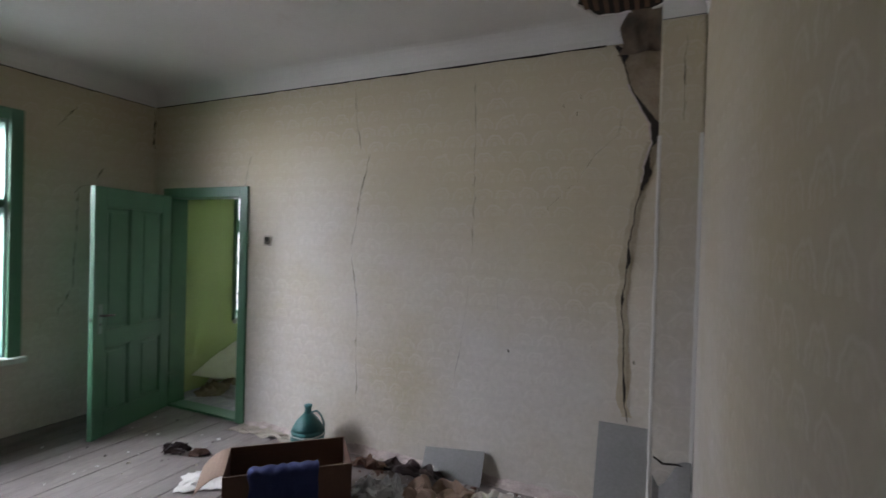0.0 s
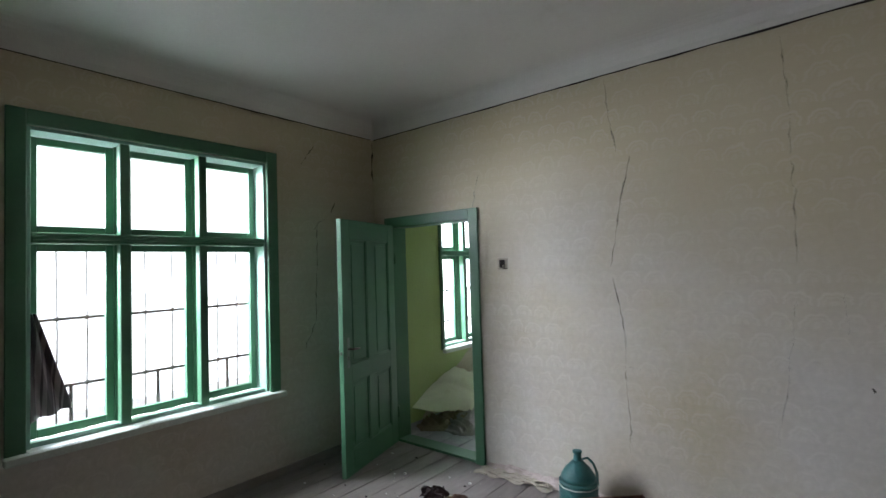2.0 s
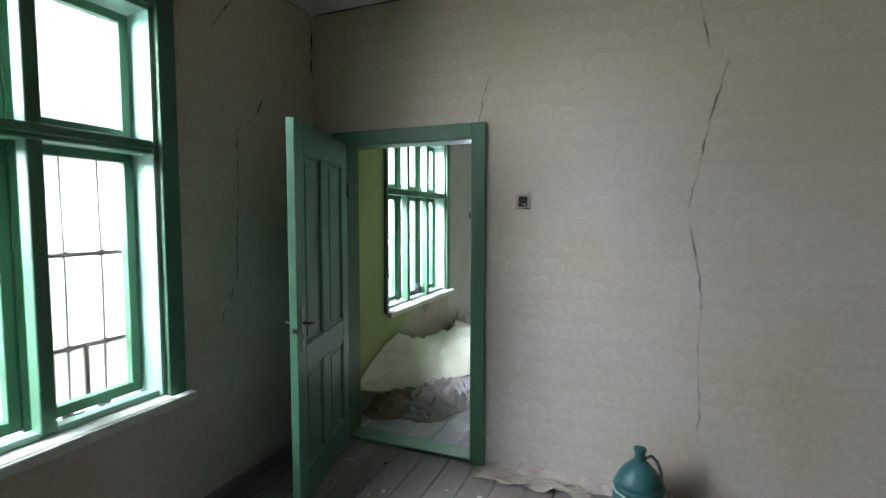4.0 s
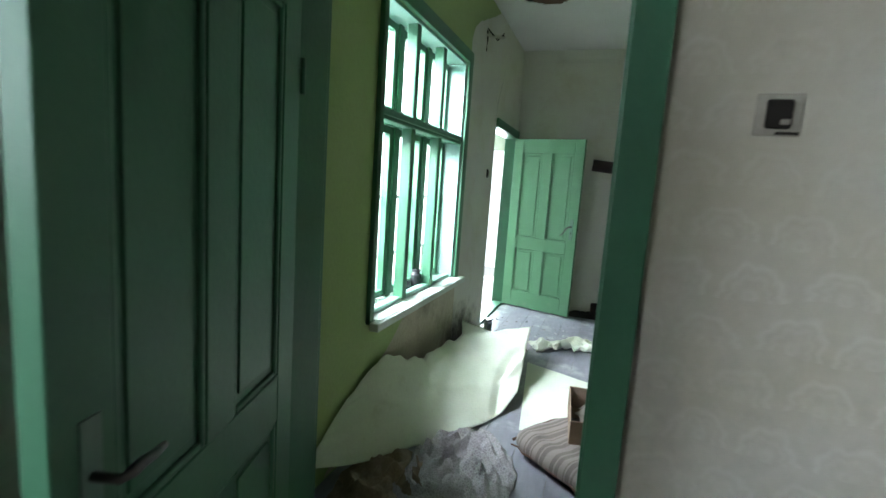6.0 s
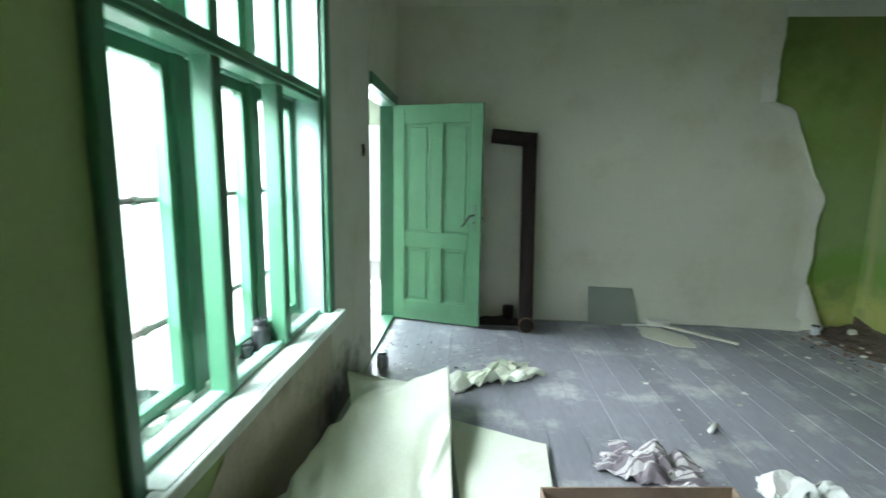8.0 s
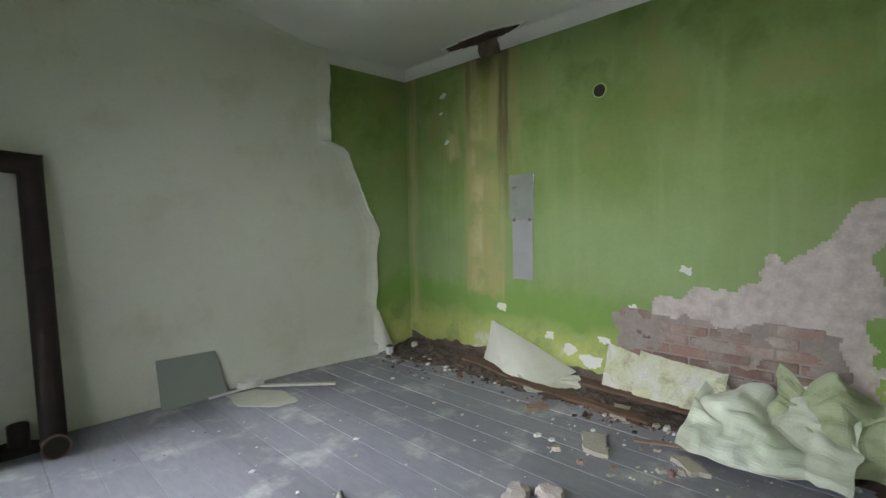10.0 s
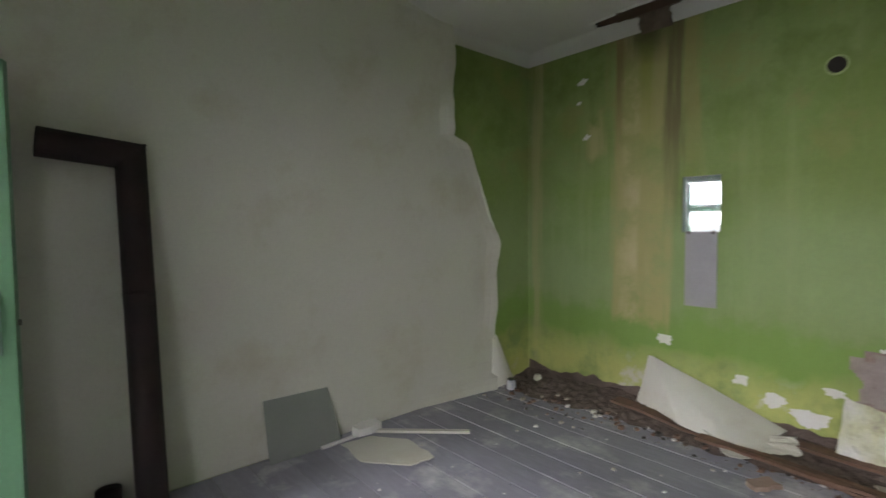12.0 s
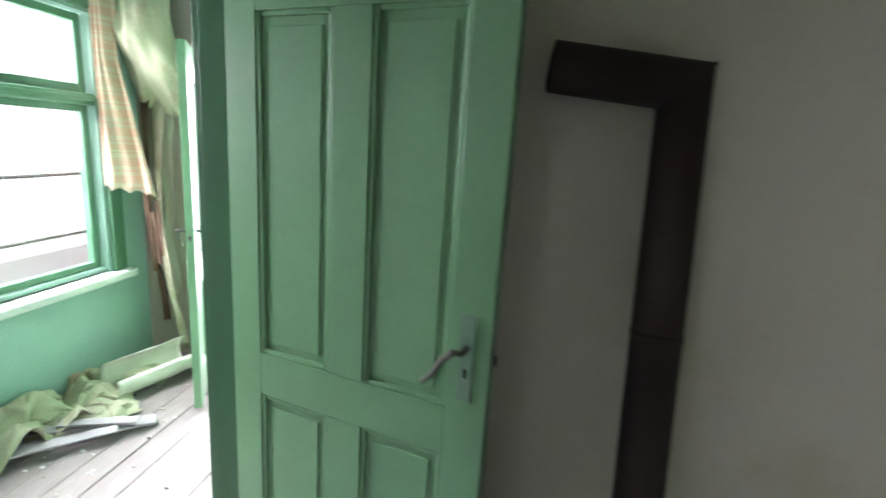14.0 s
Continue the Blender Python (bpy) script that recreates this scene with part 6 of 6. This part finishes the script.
lump("plaster_lump", -1.2, 5.62, 20, (0.10, 0.06, 0.045), 3, M["plaster_pink"], "pinkish-white plaster lump on the floor")
lump("plaster_lump", -1.1, 5.50, 80, (0.085, 0.055, 0.05), 7, M["plaster_pink"], "pinkish-white plaster lump on the floor")
lump("plaster_lump", -1.32, 5.52, 45, (0.045, 0.035, 0.03), 11, M["plaster_pink"], "small pinkish plaster lump on the floor")
for k, (x, y, a, r) in enumerate(((-0.45, 5.6, 30, 0.12), (-0.2, 6.18, -30, 0.08), (-0.05, 5.0, 10, 0.12), (-0.35, 5.1, 60, 0.09), (0.1, 5.7, 15, 0.1))):
    slab("plaster_piece", [(-r, -r * 0.5), (r * 0.9, -r * 0.6), (r, r * 0.5), (-r * 0.6, r * 0.6)], 0.025, pose(x, y, 0.008, 3, -4, a),
         M["cardboard"] if k == 1 else M["plaster_bare"], "broken plaster piece lying on the boards")

crumple("white_paper", -1.70, 5.63, 0.34, 0.22, -20, 0.14, M["plaster_white"], "crumpled white paper on grey floorboards", 36.0, "paper")

# ---- first room: things on the floor ----
th = thing("demijohn", pose(-1.83, 3.27, 0.0, 0, 0, 30), "teal wicker-covered demijohn bottle with a looped handle", "bottle")
prof = [(0.100, 0.0), (0.118, 0.01), (0.124, 0.06), (0.124, 0.19)]
part("basket", lathe(prof + [(0.118, 0.205)], 36), M["teal"], th, "teal woven plastic basket", smooth=True)
part("shoulder", lathe([(0.117, 0.205), (0.112, 0.23), (0.085, 0.275), (0.05, 0.31), (0.032, 0.33)], 36), M["teal"], th, "teal woven shoulder with a pinkish weave", smooth=True)
for k in range(9):
    z = 0.025 + k * 0.021
    part("weave", tube([(0.1255 * math.cos(2 * math.pi * j / 30), 0.1255 * math.sin(2 * math.pi * j / 30), z + 0.002 * math.sin(j * 2)) for j in range(31)], 0.004, 5, cap=False),
         M["sill"] if k == 7 else M["teal"], th)
part("neck", lathe([(0.031, 0.325), (0.027, 0.34), (0.026, 0.375), (0.031, 0.378), (0.031, 0.392), (0.02, 0.394)], 20), M["teal"], th, "dark green glass neck", smooth=True)
part("handle", tube([(0.03, 0, 0.335), (0.065, 0, 0.345), (0.10, 0, 0.31), (0.122, 0, 0.25), (0.126, 0, 0.16)], 0.008, 8), M["teal"], th, smooth=True)

carton("cardboard_box", pose(-1.62, 2.27, 0.0, 0, 0, 42), 0.74, 0.42, 0.30, M["cardboard_dark"], "open brown cardboard box with dark inside", M["cardboard"])
th = thing("box_flap", pose(-1.62, 2.27, 0.305, 0, 0, 42), "pale cardboard flap folded out from the box", "cardboard")
part("flap", sheet(lambda u, v: (0.006 - 0.16 * v, 0.02 + 0.38 * u, 0.003 - 0.10 * v * v), 4, 6, 0.004), M["cardboard"], th)
th = thing("blue_cloth", pose(-1.62, 2.27, 0.30, 0, 0, 42), "navy blue cloth hanging over the box edge", "cloth")


def over_edge(u, v):
    x = 0.14 + 0.40 * u + rough((u * 4, v * 4, 1), 1, 0.02)
    a = (v - 0.82) * 0.42
    y = a if a > 0 else -0.012 + rough((u * 7, v * 3, 4), 1, 0.012)
    z = 0.012 - 0.12 * max(0, a) if a > 0 else 0.012 + a
    return (x, y - 0.004, z + 0.012 * abs(math.sin(u * 17)))


part("cloth", sheet(over_edge, 30, 20, 0.004), M["blue_cloth"], th, smooth=True)

th = thing("grey_sheet", pose(0.30, 3.40, 0.0), "dull grey metal sheet leaning in the corner", "sheet")
part("panel", sheet(lambda u, v: (0.30 * u + 0.02 * v, 0.075 * v - 0.03 * math.sin(u * 3) * (1 - v), 0.002 + 0.575 * v), 8, 6, 0.004), M["tin_grey"], th)
th = thing("grey_sheet", pose(-0.90, 3.40, 0.0), "small grey panel leaning against the wallpaper", "sheet")
part("panel", sheet(lambda u, v: (0.46 * u, 0.08 * v, 0.002 + (0.17 + 0.05 * u) * v), 4, 4, 0.004), M["tin_grey"], th)
th = thing("grey_board", pose(0.64, 3.06, 0.0), "grey triangular board standing by the pilaster", "board")
part("panel", sheet(lambda u, v: (0.19 * u, 0.12 * v, 0.002 + v * (0.53 - 0.35 * max(0, 0.5 - abs(u - 0.2)))), 6, 6, 0.006), M["tin_grey"], th)
part("torn_edge", tube([(0.0, 0.125, 0.53), (0.05, 0.12, 0.50), (0.12, 0.12, 0.51), (0.185, 0.12, 0.50), (0.19, 0.115, 0.38)], 0.006, 5), M["crack"], th)

M["plastic_bag"] = material("crinkled_clear_plastic", (0.62, 0.64, 0.66), 0.15, second=(0.45, 0.47, 0.50), scale=12, mix=0.8, bump=0.5)
crumple("plastic_bag", -1.02, 3.02, 0.34, 0.22, 15, 0.12, M["plastic_bag"], "crinkled shiny plastic bag on the floor", 51.0, "bag", fold=6)
crumple("crumpled_brown_paper", -0.62, 3.1, 0.46, 0.26, 10, 0.16, M["cardboard"], "crumpled brown paper and rags", 55.0, "paper")
crumple("torn_cream_wallpaper", -0.22, 3.12, 0.42, 0.3, -12, 0.17, M["paper_cream"], "heap of torn cream wallpaper by the wall", 58.0, "paper")
crumple("dark_rag", -0.95, 3.36, 0.50, 0.12, 4, 0.13, M["rust_pipe"], "long dark rag beside the wall", 61.0, "cloth")
crumple("dark_rag", -1.28, 3.3, 0.3, 0.14, -10, 0.12, M["cardboard_dark"], "dark brown rag beside the demijohn", 64.0, "cloth")
crumple("shoe_remains", -2.74, 2.83, 0.17, 0.10, 10, 0.11, M["rust_pipe"], "crumpled dark shoe on dusty boards", 67.0, "shoe")
crumple("shoe_remains", -2.55, 2.88, 0.12, 0.07, 40, 0.07, M["cardboard_dark"], "crumpled brown shoe scrap on dusty boards", 70.0, "shoe")
crumple("paper_sheet", -2.15, 2.62, 0.34, 0.26, 35, 0.03, M["plaster_white"], "white paper sheet lying on dusty boards", 73.0, "paper")
crumple("dirt_mound", -2.42, 3.40, 0.62, 0.14, 2, 0.07, M["plaster_bare"], "low grey dirt heap along the wall", 76.0, "dirt")
rubble("floor_dirt", (-3.9, 1.8), (0.7, 3.45), 260, 0.003, 0.02, [M["dark_gap"], M["plaster_bare"], white], "grit and plaster crumbs on dusty boards", 21)
rubble("wall_foot_debris", (-1.6, 3.2), (0.6, 3.48), 170, 0.006, 0.035, [M["plaster_bare"], white, M["cardboard_dark"]], "plaster debris along the wall", 22)


def crumbling_foot(u, v):
    """Plaster that has run down into a low ridge along the wall's foot."""
    x = -2.72 + 3.30 * u
    high = 0.03 + 0.045 * (0.5 + noise.noise(Vector((x * 3.1, 2, 0)))) + 0.02 * noise.noise(Vector((x * 17, 2, 0)))
    return (x, PY0 - 0.003 - (0.05 + 0.05 * noise.noise(Vector((x * 4, 7, 0)))) * (1 - v) - 0.006 * noise.noise(Vector((x * 25, v * 4, 0))), max(0.001, high * v ** 1.5))


tagged(part("crumbling_foot", sheet(crumbling_foot, 160, 6, 0), M["plaster_pink"]), "crumbled pale plaster along the foot of the wall", "rubble", kind="stuff")
tagged(part("baseboard_window_wall", box(WX + 0.002, WX + 0.02, -1.9, PY0 - 0.02, 0.0, 0.07, bevel=0.004), M["board_dusty"]), "worn low baseboard under the window", "baseboard",
       kind="structure")


def rag(u, v):
    y = 0.83 + 0.05 * (u - 0.5) * (1 + v * 2.2) + 0.05 * v
    return (-4.06 + 0.03 * math.sin(u * 14) + 0.03 * v, y + 0.06 * u * v, 1.46 - 0.62 * v + 0.05 * u * v)


tagged(part("hanging_rag", sheet(rag, 18, 22, 0.003), M["stripe_cloth"]), "dark grey rag hanging on the window frame", "cloth")

# ---- veranda: loose things ----
M["curtain"] = striped("orange_cream_patterned_cloth", (0.66, 0.56, 0.42), (0.62, 0.42, 0.30), 0.035, 0.4, "Z")


def curtain(u, v):
    """A limp remnant, gathered at the top and spread to a point below."""
    spread = max(0.0, (v - 0.38) / 0.62)
    left, right = -5.575, -5.49 + 0.20 * spread
    wave = 0.018 * math.sin(u * 9 + v * 2) + 0.012 * math.sin(u * 19)
    return (left + (right - left) * u, 9.40 + 0.10 * u + wave, 2.42 - 1.22 * v - 0.04 * u * spread + 0.012 * math.sin(u * 23) * v)


tagged(part("curtain", sheet(curtain, 26, 26, 0.002), M["curtain"], None, smooth=True), "orange and cream patterned curtain remnant by the window", "curtain")
M["paper_stained"] = material("stained_green_cream_wallpaper", (0.46, 0.46, 0.33), 0.8, second=(0.33, 0.38, 0.22), scale=3, mix=0.9, grain=60, grain_mix=0.08, bump=0.15,
                              stain=(0.24, 0.17, 0.10), stain_scale=3.5, stain_lo=0.5, stain_hi=0.72)


def bulge(u, v):
    """Paper that has come off the ceiling's edge and hangs in a full sag."""
    belly = math.sin(math.pi * min(1.0, v * 1.05)) ** 0.8
    low = 0.06 * math.sin(u * math.pi)
    return (-5.56 + 0.34 * u + 0.02 * v, VY - 0.03 - 0.26 * belly * (0.35 + 0.65 * math.sin(math.pi * (0.12 + 0.8 * u))) + rough((u * 5, v * 6, 3), 1, 0.05),
            2.72 - (1.0 + low) * v + 0.03 * math.sin(u * 8 + v * 5))


def strip(x0, wide, z0, z1, drift, off, seed):
    """A paper strip peeling down the wall, bowed out between its ends."""
    return lambda u, v: (x0 + wide * u * (1 - 0.35 * v) + drift * v + 0.02 * noise.noise(Vector((v * 5, seed, 0))),
                         VY - 0.015 - off * math.sin(math.pi * v) * (0.3 + 0.7 * u) - 0.02 * (1 + math.sin(u * 6 + seed)) * v, z0 + (z1 - z0) * v)


for fn, mat, label in ((bulge, "paper_stained", "green-white wallpaper sagging from the veranda ceiling"),
                       (strip(-5.56, 0.09, 1.95, 0.25, 0.10, 0.10, 2.0), "wood_brown", "brown backing strip peeling down the veranda wall"),
                       (strip(-5.50, 0.13, 1.85, 0.05, 0.12, 0.14, 5.0), "paper_stained", "stained wallpaper strip peeling down the veranda wall"),
                       (strip(-5.43, 0.11, 1.80, 0.45, 0.05, 0.05, 8.0), "paper_pale", "pale wallpaper strip peeling down the veranda wall")):
    tagged(part("hanging_wallpaper", sheet(fn, 18, 30, 0.002), M[mat], None, smooth=True), label, "wallpaper")
th = thing("torn_backing_board", pose(-5.42, VY - 0.10, 0.62, 6, 0, 0), "splintered brown board hanging on the veranda wall", "board")
for k, (x, w, high) in enumerate(((-0.05, 0.035, 0.55), (-0.005, 0.03, 0.42), (0.035, 0.028, 0.50))):
    part("splinter", box(x, x + w, -0.008 - 0.006 * k, 0.004 - 0.006 * k, 0.0 + 0.06 * k, high, bevel=0.003), M["wood_brown"], th)
for k, (x, y, w, d, a, h) in enumerate(((-5.42, 8.72, 0.62, 0.34, 85, 0.20), (-5.40, 9.16, 0.55, 0.34, 70, 0.24), (-5.30, 8.86, 0.50, 0.26, 60, 0.12))):
    crumple("fallen_wallpaper_sheet", x, y, w, d, a, h, M["paper_stained"], "heap of stained fallen wallpaper under the veranda window", 80.0 + k * 3, z0=0.01, fold=2.4)


def half_roll(u, v):
    """A stiff sheet rolled up on one side, open along the top."""
    a = math.pi * (-0.15 + 1.5 * v)
    r = 0.085 + 0.05 * v + 0.01 * noise.noise(Vector((u * 4, v * 3, 2)))
    along = Vector((-5.33, 9.08, 0.0)).lerp(Vector((-5.14, 9.52, 0.0)), u)
    across = Vector((-0.92, 0.39, 0.0))
    p = along + across * r * math.cos(a) * -1
    return (p.x, p.y, max(0.012, 0.10 - r * math.sin(a) * 0.9 + 0.02 * u))


tagged(part("rolled_wallpaper", sheet(half_roll, 20, 18, 0.003), M["paper_back"], None, smooth=True), "half-unrolled pale green wallpaper on the veranda boards", "wallpaper")
for k, (x, y, a, n, w) in enumerate(((-5.42, 8.55, 38, 0.62, 0.05), (-5.48, 8.62, 30, 0.5, 0.04), (-5.34, 8.46, 44, 0.45, 0.035), (-5.30, 8.72, 20, 0.36, 0.03))):
    th = thing("broken_lath", pose(x, y, 0.02 + 0.014 * k, 0, 0, a), "grey broken lath on the veranda floor", "lath")
    part("strip", box(0, n, -w, w, 0.0, 0.012, bevel=0.003), M["hardboard"], th)
rubble("veranda_crumbs", (-5.5, 8.0), (-4.5, 9.5), 160, 0.003, 0.02, [white, M["plaster_bare"], M["dark_gap"]], "plaster crumbs on veranda boards", 31)

# ---- repeats that belong together ----
REPEATS = {"plaster_crumb": "crumbs on the second room's sill", "sill_crumb": "crumbs on the first room's sill", "dark_jar": "dark jars on the sill",
           "white_jar": "small pale jars on the floor", "plaster_lump": "plaster lumps on the floor", "plaster_piece": "broken plaster pieces by the wall",
           "rotten_board": "rotten boards along the wall", "lath": "laths by the far wall", "broken_lath": "laths on the veranda floor",
           "fallen_wallpaper_sheet": "wallpaper heaps on the veranda", "hanging_wallpaper": "wallpaper strips on the veranda wall",
           "heaped_wallpaper": "heaped wallpaper by the bricks", "fallen_plaster_sheet": "fallen plaster slabs by the bricks", "grey_sheet": "grey sheets against the wall", "shoe_remains": "shoe remains on the boards",
           "dark_rag": "dark rags by the wall", "light_switch": "wall switches"}
for o in scene.objects:
    kind_name = o.name.split(".")[0]
    if o.parent is None and kind_name in REPEATS:
        tagged(o, group=REPEATS[kind_name])
